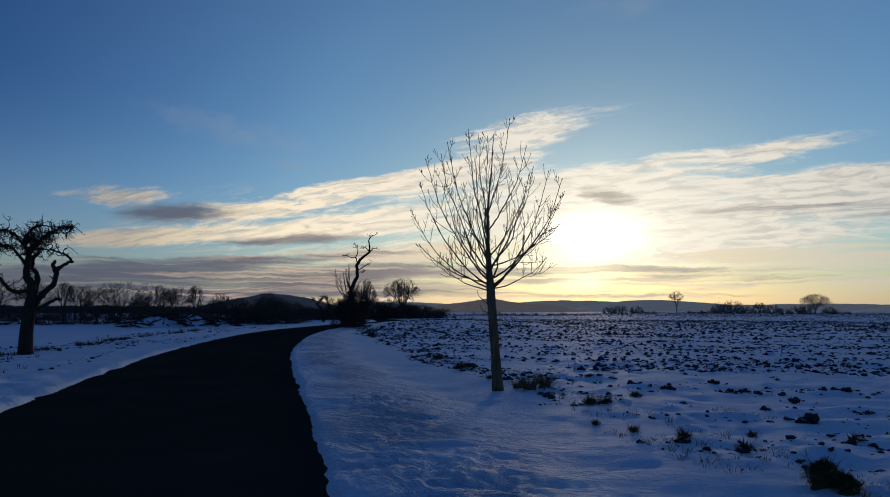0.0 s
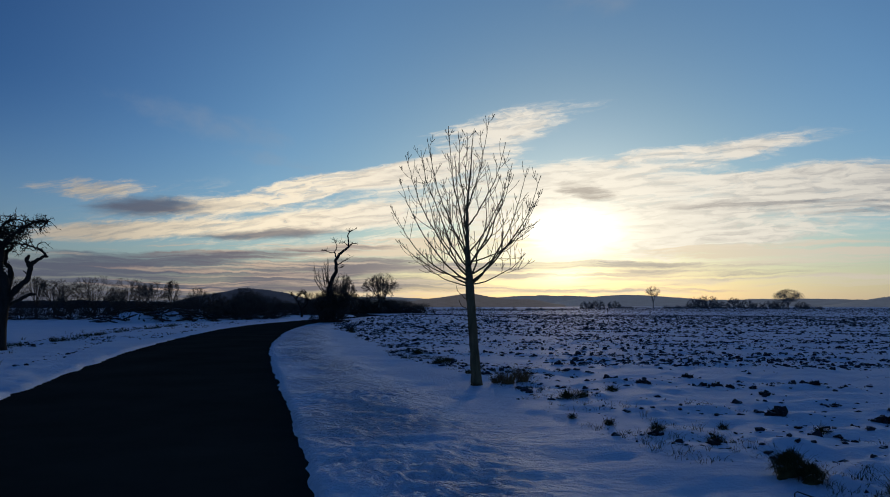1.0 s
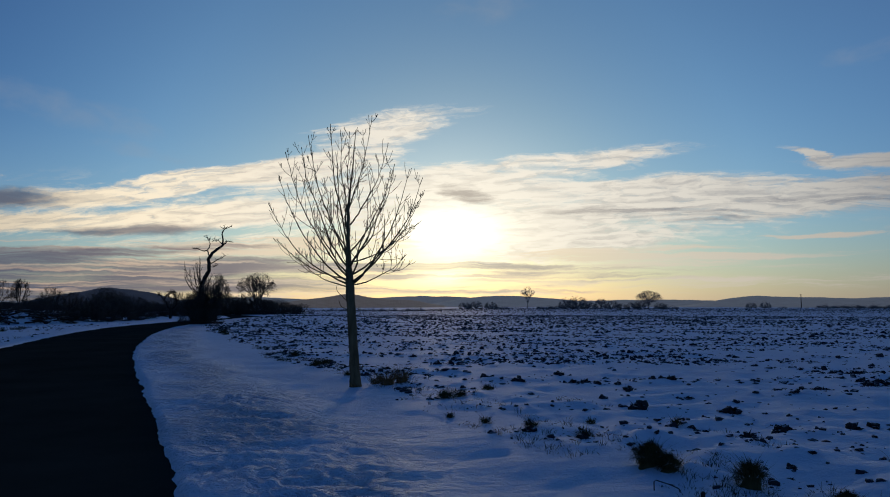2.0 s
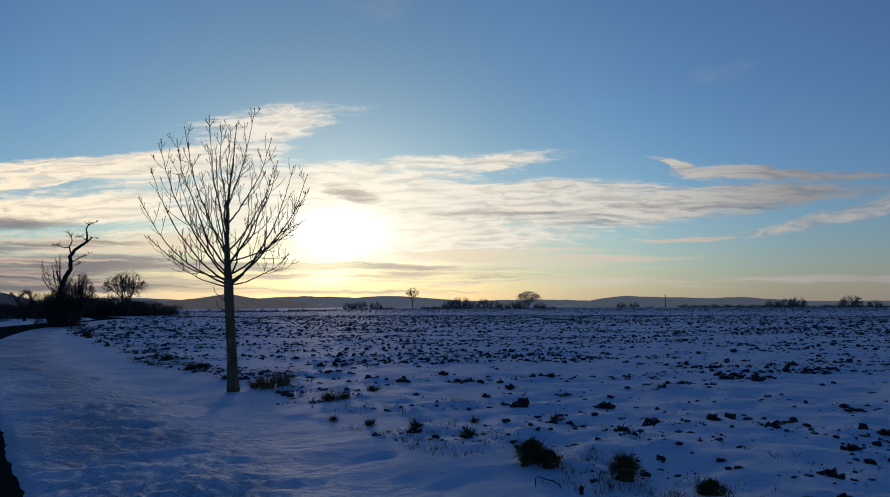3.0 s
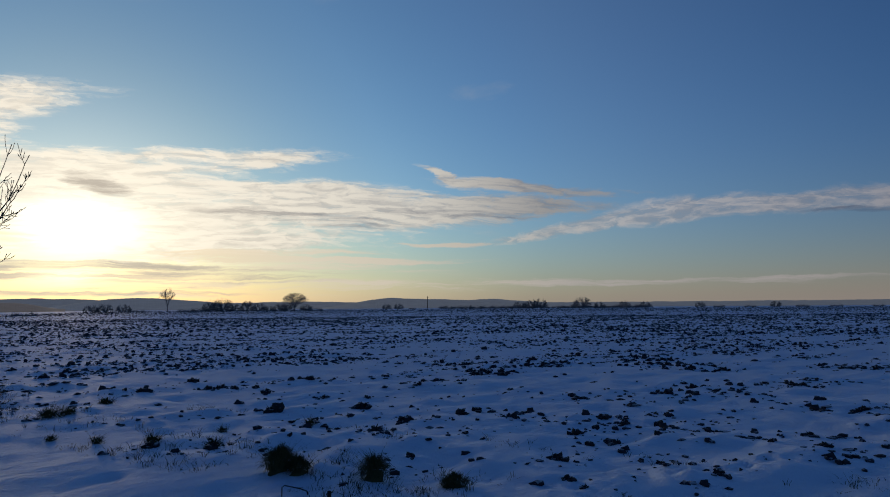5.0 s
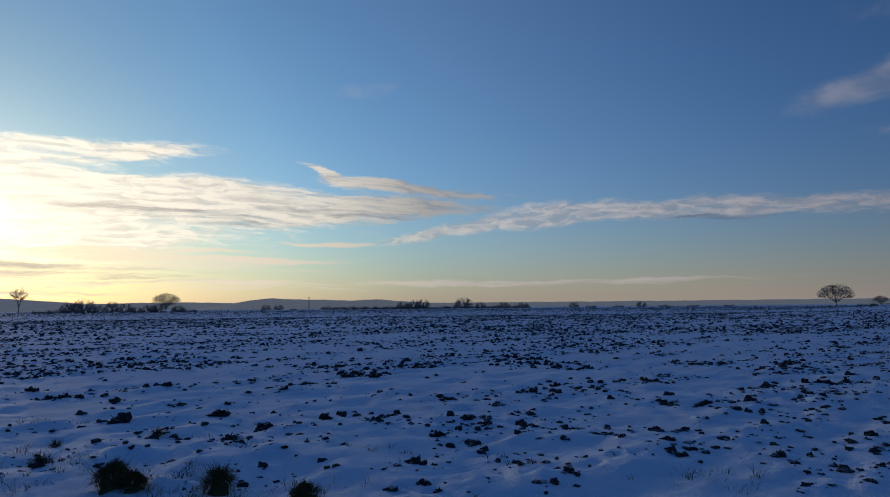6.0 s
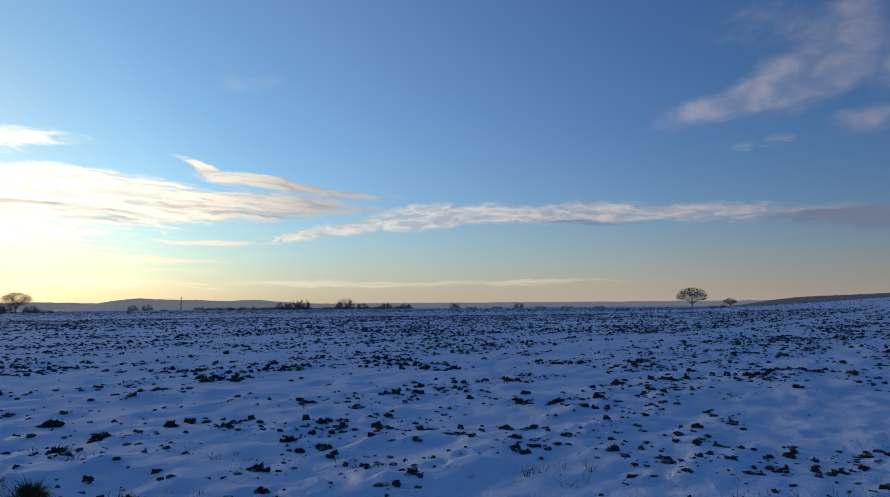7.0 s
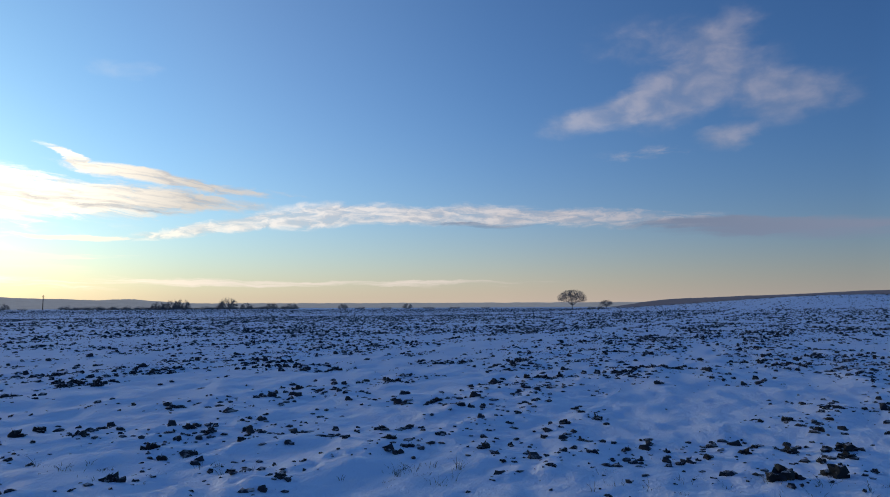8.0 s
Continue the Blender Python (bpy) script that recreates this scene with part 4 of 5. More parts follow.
def small_crooked_tree(az, dist):
    """Two bowed stems under a flat tangle."""
    rng = random.Random(12)
    x, y = dist * math.sin(radians(az)), dist * math.cos(radians(az))
    top = thing("fruit_tree", x, y, ground_height(x, y) - 0.05, "small crooked bare fruit tree beside the far road", "tree", turn=tree_local(x, y))
    d = ([], [])
    tube(d, [Vector(p) for p in ((0, 0, 0), (0.02, 0, 0.6), (-0.02, 0, 1.15))], [0.17, 0.14, 0.13], 8)
    part("trunk", d, OLD_BARK, top)
    for pts in (((-0.02, 0, 1.05), (-0.35, 0, 1.5), (-0.45, 0.05, 1.95), (-0.95, 0, 2.4), (-1.3, 0, 2.95)), ((0, 0, 1.05), (0.35, 0, 1.3), (0.65, 0, 1.75), (0.6, 0.1, 2.3), (0.9, 0.1, 2.8)),
                ((-0.7, 0, 2.2), (-0.4, 0.2, 2.7), (0.0, 0.2, 3.0)), ((0.6, 0.1, 2.3), (0.3, -0.2, 2.75), (0.2, -0.2, 3.0))):
        path = crooked(rng, pts[0], pts[1], 3, 0.06)
        for a, b in zip(pts[1:-1], pts[2:]):
            path += crooked(rng, a, b, 3, 0.08)[1:]
        d = ([], [])
        n = len(path)
        tube(d, path, [0.1 - 0.065 * k / (n - 1) for k in range(n)], 6)
        limb = part("limb", d, OLD_BARK, top)
        d = ([], [])
        for k in range(22):
            twiggy(rng, d, path[rng.randint(n // 2, n - 1)], Vector((rng.uniform(-1, 1), rng.uniform(-1, 1), rng.uniform(-0.5, 0.5))), rng.uniform(0.3, 0.55), 0.03, 1, 0.0, 2, 4, 0.7)
        tagged(part("twig_spray", d, OLD_BARK, limb), kind="stuff")


old_fruit_tree()
dead_snag()
small_crooked_tree(-14.2, 82)


# ---- bare trees and bushes farther off ----
def bare_tree_data(seed, ratio, stem, squat=0.0, limbs=9, fine=1.0):
    """Trunk and crown of a leafless tree one metre high; ratio: the crown's width to the tree's height."""
    rng = random.Random(seed)
    trunk, crown = ([], []), ([], [])
    fork = Vector((rng.uniform(-0.02, 0.02), 0, stem))
    tube(trunk, [Vector((0, 0, -0.04)), fork * 0.5 + Vector((rng.uniform(-0.015, 0.015), 0, 0)), fork], [0.034 * (fine + 1) / 2, 0.026 * (fine + 1) / 2, 0.022 * (fine + 1) / 2], 7, False)
    mid = Vector((0, 0, stem + (1 - stem) * (0.42 + squat)))
    up = 1 - mid.z

    def shell(way, k):
        """A place on the crown's envelope, uneven by noise."""
        n = 1 + (0.22 if ratio < 1.2 else 0.10) * noise.noise(way * 1.7 + Vector((seed, 0, 0)))
        tall = up if way.z > 0 else (mid.z - stem) * 0.95
        return mid + Vector((way.x * ratio * 0.5, way.y * ratio * 0.5, way.z * tall)) * k * n

    def arm(p, q, r0, r1, n, sides):
        lift = Vector((0, 0, -0.06 * (q - p).length))
        pts = [p.lerp(q, k / n) + lift * math.sin(3.14 * k / n) + Vector((rng.uniform(-1, 1), rng.uniform(-1, 1), rng.uniform(-1, 1))) * 0.012 * (0 < k < n) for k in range(n + 1)]
        tube(crown, pts, [(r0 + (r1 - r0) * k / n) * fine for k in range(n + 1)], sides, False)
        return pts

    for a in range(limbs):
        t = 6.283 * a / limbs + rng.uniform(-0.3, 0.3)
        h = rng.uniform(-0.25 if ratio > 0.95 else 0.08, 0.97)
        w = math.sqrt(max(0.05, 1 - h * h))
        way = Vector((math.cos(t) * w, math.sin(t) * w, h))
        one = arm(fork - Vector((0, 0, rng.uniform(0, 0.06))), shell(way, 0.55), 0.015, 0.010, 4, 5)
        for b in range(4):
            way2 = (way + Vector((rng.uniform(-1, 1), rng.uniform(-1, 1), rng.uniform(-1, 1))) * 0.55).normalized()
            two = arm(one[rng.randint(2, 4)], shell(way2, 0.82), 0.009, 0.006, 3, 4)
            for c in range(4):
                way3 = (way2 + Vector((rng.uniform(-1, 1), rng.uniform(-1, 1), rng.uniform(-1, 1))) * 0.36).normalized()
                three = arm(two[rng.randint(1, 3)], shell(way3, rng.uniform(0.9, 1.02)), 0.0055, 0.0036, 2, 3)
                for d in range(3):
                    way4 = (way3 + Vector((rng.uniform(-1, 1), rng.uniform(-1, 1), rng.uniform(-1, 1))) * 0.25).normalized()
                    arm(three[rng.randint(0, 2)], shell(way4, rng.uniform(0.88, 1.08)), 0.0036, 0.0026, 1, 3)
    return trunk, crown


def bush_data(seed, height, wide, stems=26, depth=2, r=0.02):
    rng = random.Random(seed)
    d = ([], [])
    for k in range(stems):
        a, q = rng.uniform(0, 6.28), math.sqrt(rng.random())
        p = Vector((math.cos(a) * q * wide * 0.35, math.sin(a) * q * wide * 0.35, -0.05))
        twiggy(rng, d, p, Vector((math.cos(a) * q * wide * 0.5, math.sin(a) * q * wide * 0.5, 1.0)), height * rng.uniform(0.45, 0.75), r, depth, -0.12, 3)
    return d


LAND = {}


def plant(kind, az, dist, size, label, category, group="", turn=0.0, sink=0.05, lift=0.0):
    """Sets up one of the shared bare trees or bushes, at its own size and turn."""
    x, y = polar(az, dist)
    z = ground_height(x, y) + lift
    if kind not in LAND:
        seed = len(LAND) + 20
        if kind.startswith("tree"):
            form = {"tree": (0.85, 0.24, 0.05), "tree_wide": (1.42, 0.25, -0.04, 22, 0.5), "tree_grove_dark": (0.80, 0.36, 0.0, 10, 0.7), "tree_slim": (0.66, 0.28, 0.08, 10, 0.36), "tree_round": (1.0, 0.32, 0.0), 
                    "tree_grove": (0.85, 0.22, 0.08, 9, 0.6), "tree_grove_wide": (1.15, 0.2, 0.05, 8, 0.6), "tree_grove_slim": (0.5, 0.26, 0.12, 7, 0.6), "tree_grove_round": (0.8, 0.36, 0.0, 8, 0.5)}[kind]
            trunk, crown = bare_tree_data(seed, *form)
            e = new("bare_tree")
            mat = FAR_BARK if "grove" in kind else HAZED_TWIG
            part("trunk", trunk, mat, e)
            part("crown", crown, mat, e)
        else:
            e = new("bush")
            form = {"bush": (1.0, 1.3, 30, 2, 0.016), "bush_thick": (1.75, 0.03, -0.3, 15, 1.1), "bush_low": (0.7, 2.4, 40, 2, 0.016), "bush_tall": (0.60, 0.06, 0.05, 13, 0.62), "bush_far": (1.6, 0.03, -0.26, 8, 2.0), "bush_far_low": (3.4, 0.02, -0.3, 7, 2.6)}[kind]
            if kind not in ("bush", "bush_low"):
                trunk, crown = bare_tree_data(seed, *form)
                base = len(crown[0])
                twigs = (crown[0] + trunk[0], crown[1] + [tuple(i + base for i in f) for f in trunk[1]])
            else:
                twigs = bush_data(seed, *form)
            tagged(part("brushwood", twigs, HAZED_TWIG if "far" in kind else FAR_BARK, e), kind="stuff")
        LAND[kind] = e
        ob = e
    else:
        ob = copy_thing(LAND[kind], Matrix())
    ob.matrix_world = pose(x, y, z - sink, 0, 0, turn) @ Matrix.Diagonal((size, size, size, 1))
    return tagged(ob, label, category, group)


R = random.Random(77)
# beyond the road: a loose row of trees over a dark hedge
for az, dist, size, kind in ((-40, 78, 4.4, "tree_grove"), (-37.6, 80, 4.1, "tree_grove_wide"), (-35.2, 83, 4.4, "tree_grove"), (-33.4, 84, 4.4, "tree_grove_slim"), (-32.3, 80, 4.1, "tree_grove"), (-31.2, 85, 3.9, "tree_grove_wide"), (-29.7, 82, 4.6, "tree_grove_wide"), (-28.2, 88, 3.4, "tree_grove"), (-27.5, 80, 4.3, "tree_grove_wide"), (-26.4, 86, 3.9, "tree_grove"), (-25.6, 84, 4.1, "tree_grove_round"), (-24.3, 86, 4.3, "tree_grove_slim"), (-22.4, 76, 3.3, "tree_grove_round"), (-20.9, 80, 2.9, "tree_grove"), (-18.8, 74, 3.3, "tree_grove_round"), (-17.6, 80, 2.6, "tree_grove_wide")):
    plant(kind, az, dist, size, "bare tree standing over a dark winter hedge", "tree", "row of trees beyond the road", R.uniform(0, 360))
for az, dist, size in ((-41, 70, 1.7), (-39.2, 76, 1.8), (-37.6, 76, 1.7), (-35.9, 77, 1.8), (-34.4, 76, 1.8), (-32.8, 77, 1.7), (-31.2, 76, 1.9), (-29.6, 77, 1.8), (-28.0, 76, 1.9), (-26.5, 77, 2.0), (-25.0, 76, 1.9), (-23.5, 72, 2.0), (-22.2, 70, 2.3), (-21.0, 72, 1.9), (-19.4, 70, 2.2), (-18.4, 71, 2.4), (-17.2, 73, 1.8), (-16.2, 76, 1.6)):
    plant("bush_thick", az, dist, size, "dense dark leafless hedge bush", "bush", "hedge beyond the road", R.uniform(0, 360))
for az, dist, size in ((-41, 100, 2.4), (-39, 102, 2.2), (-37.2, 100, 2.3), (-35.4, 101, 2.3), (-33.5, 99, 2.1), (-31.6, 102, 2.3), (-29.7, 100, 2.4), (-27.8, 101, 2.3), (-26, 99, 2.2), (-24.2, 98, 2.5), (-22.3, 98, 3.2), (-20.6, 98, 2.7), (-19.3, 96, 3.3), (-18.2, 95, 3.5), (-16.8, 97, 2.8), (-15.6, 98, 2.2), (-14.3, 97, 1.7), (-13.2, 97, 2.0), (-12.2, 99, 2.4)):
    plant("bush_thick", az, dist, size, "dense dark leafless hedge bush", "bush", "hedge beyond the road", R.uniform(0, 360))
for az, dist, size, kind in ((-12.7, 57.6, 2.4, "bush_tall"), (-12.3, 57.3, 2.9, "bush_tall"), (-11.0, 57.6, 4.2, "bush_tall"), (-11.3, 57.2, 3.4, "bush_tall"), (-11.75, 57.0, 2.7, "bush_tall"), (-12.5, 56.9, 1.4, "bush_thick"), (-11.5, 56.8, 1.5, "bush_thick"), (-12.0, 56.7, 1.3, "bush_thick")):
    plant(kind, az, dist, size, "bare shrub growing round the foot of a dead tree", "bush", "shrubs by the bend", R.uniform(0, 360))
plant("tree_grove_dark", -7.6, 118, 7.8, "bare spreading tree rising above a hedge", "tree", "", 15, 0.8)
for az in (-14.0, -13.1, -12.4, -11.2, -10.4, -9.9, -9.4, -8.9, -8.4, -7.9, -7.3, -6.8, -6.3, -5.8, -5.2, -4.6, -4.0):
    plant("bush_thick", az, 122 + R.uniform(-6, 8), R.uniform(3.0, 4.2) * (1.0 if az < -6 else 0.75), "dark hedge bush at the field's edge", "bush", "hedge at the field's edge", R.uniform(0, 360), 0.6)
for az, size in ((-2.6, 1.1), (-1.2, 1.5), (0.4, 1.6), (1.8, 1.4), (3.2, 1.5), (5.5, 1.6)):
    plant("bush_far_low", az, 190, size * 1.1, "low scrub at the far edge of the field", "bush", "scrub at the far edge", R.uniform(0, 360), 0.3)
for az, size, kind in ((9.7, 4.2, "bush_far"), (10.6, 4.6, "bush_far"), (11.9, 4.2, "bush_far"), (12.8, 2.2, "bush_far_low"), (16.4, 2.4, "bush_far_low"), (17.4, 2.4, "bush_far_low"), (18.3, 5.8, "bush_far"), (19.1, 6.6, "bush_far"), (19.9, 4.4, "bush_far"), (20.9, 4.0, "bush_far"), (21.9, 4.8, "bush_far"), (22.7, 3.2, "bush_far"), (23.6, 4.2, "bush_far"), (24.2, 4.6, "bush_far"), (25.7, 3.8, "bush_far"), (26.3, 2.8, "bush_far_low")):
    plant(kind, az, 330, size, "leafless bush in a far hedge line", "bush", "far hedge across the field", R.uniform(0, 360), 0.3)
plant("tree_slim", 15.0, 330, 10.6, "slender bare tree alone on the horizon", "tree", "", 70, 0.2)
plant("tree_wide", 24.8, 325, 8.6, "broad bare tree in a far hedge line", "tree", "", 200, 0.2)
plant("tree_round", 21.0, 340, 5.4, "small bare tree in a far hedge line", "tree", "", 120, 0.2)
for az in np.arange(37.5, 54.5, 0.85):
    plant("bush_far_low", az, 480, R.uniform(2.4, 3.8), "low dark bush in a hedge at the horizon", "bush", "hedge at the horizon", R.uniform(0, 360), 0.2)
for az, size, kind in ((32.4, 4.2, "bush_far"), (33.4, 4.4, "bush_far"), (34.6, 1.6, "bush_far_low"), (43.6, 5.6, "bush_far"), (44.6, 6.6, "bush_far"), (45.3, 7.2, "bush_far"), (48.8, 8.2, "bush_far"), (50.2, 5, "bush_far"), (52.2, 5.2, "bush_far"), (53.8, 4.8, "bush_far"), (58.0, 4.4, "bush_far"), (59.4, 2.2, "bush_far_low"), (61.6, 2.2, "bush_far_low"), (63.4, 4.4, "bush_far"), (65.2, 2.3, "bush_far_low"), (67.4, 2.2, "bush_far_low"), (70, 2, "bush_far_low")):
    plant(kind, az, 470, size, "dark bush standing at the horizon", "bush", "bushes at the horizon", R.uniform(0, 360), 0.2)
plant("tree_wide", 77.25, 300, 8.8, "solitary bare tree with a round crown on the horizon", "tree", "", 30, 0.2)
plant("tree_wide", 80.0, 320, 4.4, "small bare tree near the solitary one", "tree", "", 140, 0.2)
plant("bush_far_low", 79.2, 320, 2.4, "low shrub near the solitary tree", "bush", "", 60, 0.2)


def mast(az, dist, height):
    x, y = polar(az, dist)
    e = thing("mast", x, y, ground_height(x, y) - 0.2, "thin dark lattice mast standing far off at the horizon", "mast")
    d = ([], [])
    tube(d, [(0, 0, 0), (0, 0, height)], [0.35, 0.22], 6)
    part("pole", d, METAL, e)
    d = ([], [])
    tube(d, [(-0.9, 0, height - 0.8), (0.9, 0, height - 0.8)], [0.12, 0.12], 5)
    part("crossbar", d, METAL, e)


mast(35.83, 560, 10.5)


# ---- brush heap beyond the road ----
def brush_heap(az, dist, wide, tall, seed):
    rng = random.Random(seed)
    x, y = polar(az, dist)
    e = thing("brush_heap", x, y, ground_height(x, y), "heap of cut branches dusted with snow beside the hedge", "heap", "heaps beyond the road", tree_local(x, y))
    snow = ([], [])
    ring = 26
    for j in range(8):
        for k in range(ring):
            a, q = 6.283 * k / ring, j / 7
            u, v = math.cos(a) * q * wide * 0.52, math.sin(a) * q * 1.1
            h = tall * 0.62 * (1 - q * q) + 0.3 * noise.noise(Vector((u * 1.3 + seed * 9, v * 1.3, 1))) * (1 - q) + 0.18 * noise.noise(Vector((u * 4, v * 4, seed))) * (1 - q ** 3)
            snow[0].append((u, v, max(h, 0) + 0.1 - 0.2 * q))
    for j in range(7):
        for k in range(ring):
            snow[1].append((j * ring + k, j * ring + (k + 1) % ring, (j + 1) * ring + (k + 1) % ring, (j + 1) * ring + k))
    part("snow_cover", snow, SNOW, e, "patchy snow lying over the cut branches")
    for k in range(34):
        a = rng.uniform(0, 3.14)
        px, pz = rng.uniform(-1, 1) * wide / 2, 0
        h = tall * (1 - (2 * px / wide) ** 2) * rng.uniform(0.1, 1)
        half = Vector((math.cos(a), math.sin(a), rng.uniform(-0.25, 0.25))) * rng.uniform(0.5, 1.3)
        d = ([], [])
        c = Vector((px, rng.uniform(-0.8, 0.8), h + 0.05))
        tube(d, [c - half, c + half * 0.1 + Vector((0, 0, 0.06)), c + half], [0.07, 0.06, 0.03], 5)
        part("branch", d, SNOWY_WOOD, e)
    d = ([], [])
    for k in range(50):
        p = Vector((rng.uniform(-1, 1) * wide / 2, rng.uniform(-0.8, 0.8), 0.1))
        twiggy(rng, d, p, Vector((rng.uniform(-1, 1), rng.uniform(-1, 1), 0.7)), rng.uniform(0.4, tall), 0.03, 1, 0, 3)
    part("brushwood", d, SNOWY_WOOD, e)


SNOWY_WOOD = plain_rough("snowy_wood", (0.02, 0.018, 0.015), (0.06, 0.05, 0.04), 5, 0.9)
brush_heap(-27.0, 62, 4.5, 1.3, 1)
brush_heap(-24.6, 63, 4.2, 1.4, 2)
brush_heap(-22.6, 64, 3.0, 0.8, 3)


# ---- clods of frozen earth ----
def lump(rng, subdiv, flat, rough):
    """An uneven clod about one metre across, resting on z = 0."""
    bm = bmesh.new()
    bmesh.ops.create_icosphere(bm, subdivisions=subdiv, radius=0.5)
    seed = Vector((rng.uniform(0, 90), rng.uniform(0, 90), rng.uniform(0, 90)))
    spin = Matrix.Rotation(rng.uniform(0, 6.28), 3, Vector((rng.uniform(-1, 1), rng.uniform(-1, 1), 0.4)).normalized())
    for v in bm.verts:
        v.co = spin @ v.co
        n = noise.noise(v.co * 2.3 + seed) * 0.6 + noise.noise(v.co * 5.5 + seed) * 0.4 * (subdiv > 1)
        v.co *= max(0.3, 1 + rough * 1.1 * n + rng.uniform(-0.3, 0.3))
        v.co.z = v.co.z * flat + 0.12
        v.co.x *= 1.25
    data = ([tuple(v.co) for v in bm.verts], [tuple(q.index for q in f.verts) for f in bm.faces])
    bm.free()
    return data


def clump(rng, count, subdiv=2):
    """A broken furrow slice: lumps torn off one another in a string, and ragged leaves of turf."""
    verts, faces = [], []
    at, last = Vector((0, 0, 0)), 0.0
    spots = []
    trail = rng.uniform(-0.5, 0.5)
    for k in range(count):
        lv, lf = lump(rng, subdiv if k < 3 else 1, rng.uniform(0.4, 1.0), 1.9)
        s = (0.6, 0.5, 0.42)[k] if k < min(3, count) else rng.uniform(0.12, 0.3)
        if k:
            at, last = rng.choice(spots)
            side = rng.choice((-1, 1))
            b = math.atan(trail) + rng.gauss(0, 0.5)
            at = at + Vector((side * math.cos(b), side * math.sin(b) * 0.8, 0)) * (last + s) * 0.36
        spots.append((at, s))
        a = rng.uniform(0, 6.28)
        base = len(verts)
        c, w = math.cos(a), math.sin(a)
        verts += [((x * c - y * w) * s + at.x, (x * w + y * c) * s + at.y, z * s - 0.05 * s) for x, y, z in lv]
        faces += [tuple(i + base for i in f) for f in lf]
    for k in range(count * 3):
        root, size = rng.choice(spots)
        p = root + Vector((rng.uniform(-0.15, 0.15) * size, rng.uniform(-0.15, 0.15) * size, 0.12 * size))
        w = Vector((rng.uniform(-1, 1), rng.uniform(-1, 1), rng.uniform(0.0, 1.1))).normalized()
        s = w.cross(Vector((rng.uniform(-1, 1), rng.uniform(-1, 1), 0.2))).normalized() * rng.uniform(0.03, 0.09)
        q, e = p + w * rng.uniform(0.2, 0.4) * size, p + w * rng.uniform(0.5, 0.95) * size + Vector((0, 0, -0.05))
        base = len(verts)
        verts += [tuple(p), tuple(q + s), tuple(e), tuple(q - s), tuple(q - s * 0.3 + w * 0.03)]
        faces += [(base, base + 1, base + 4), (base + 1, base + 2, base + 4), (base + 2, base + 3, base + 4), (base + 3, base, base + 4)]
    return verts, faces


CLOD_MESH = []
rng = random.Random(5)
for count in (1, 2, 4, 7, 9, 12, 3, 8, 10, 2, 13, 5):
    vs, fs = clump(rng, count)
    ob = mesh_object("soil_clod", vs, fs, SOIL, None, True)
    CLOD_MESH.append(ob.data)
    bpy.data.objects.remove(ob)


def clod(x, y, size, which, turn, tall=1.0):
    ob = new("soil_clod", CLOD_MESH[which % len(CLOD_MESH)])
    ob.matrix_world = pose(x, y, ground_height(x, y), 0, 0, turn) @ Matrix.Diagonal((size, size, size * tall, 1))
    return tagged(ob, "dark frozen clod of ploughed earth poking through snow", "clod", "clods on the snowy field")


# the larger ones, each at its place: x, y, width
NEAR_CLODS = (
    (6.11, 5.72, 0.26), (5.86, 5.24, 0.16), (6.18, 5.13, 0.14), (5.76, 4.27, 0.14), (7.02, 5.67, 0.18), (7.52, 5.52, 0.17), (6.86, 5.07, 0.17), (6.66, 5.84, 0.14),
    (7.19, 6.14, 0.24), (5.46, 3.47, 0.16), (4.96, 4.82, 0.28), (7.92, 3.87, 0.18), (7.43, 3.41, 0.24), (7.23, 3.07, 0.12), (8.25, 3.7, 0.11), (7.91, 3.06, 0.11),
    (7.55, 4.26, 0.09), (7.65, 4.92, 0.14), (8.24, 5.15, 0.07), (8.13, 6.0, 0.1), (11.0, 7.3, 0.34), (14.2, 9.2, 0.43), (14.5, 10.7, 0.93), (14.8, 8.8, 0.35),
    (10.8, 6.1, 0.11), (10.55, 4.55, 0.46), (12.9, 6.5, 0.44), (9.9, 11.8, 0.48), (10.0, 11.3, 0.31), (12.3, 12.3, 0.72), (11.1, 14.2, 0.56), (8.5, 11.5, 0.33),
)
EAST_CLODS = (
    (5.93, 7.62, 0.2), (5.11, 6.5, 0.13), (6.3, 7.71, 0.21), (6.8, 6.92, 0.15), (6.84, 7.27, 0.13), (6.22, 6.84, 0.14), (9.85, 1.57, 0.31), (9.29, 1.9, 0.24),
    (10.38, 1.9, 0.16), (8.31, 1.89, 0.11), (8.38, 1.47, 0.13), (7.87, 1.44, 0.12), (7.53, 1.47, 0.1), (7.46, 2.3, 0.2), (7.78, 2.12, 0.1), (6.94, 1.92, 0.09),
    (7.57, 0.98, 0.08), (8.1, 0.91, 0.1), (7.8, 0.73, 0.1), (8.17, 0.51, 0.08), (7.72, 0.32, 0.09), (7.93, 0.09, 0.1), (8.32, -0.25, 0.15), (8.65, -0.35, 0.11),
    (8.71, 0.07, 0.09), (10.44, -0.76, 0.19), (10.3, -0.44, 0.13), (9.78, -1.05, 0.17), (10.87, -1.28, 0.14), (8.62, -1.17, 0.35), (8.09, -0.92, 0.14), (8.53, -0.67, 0.19),
)
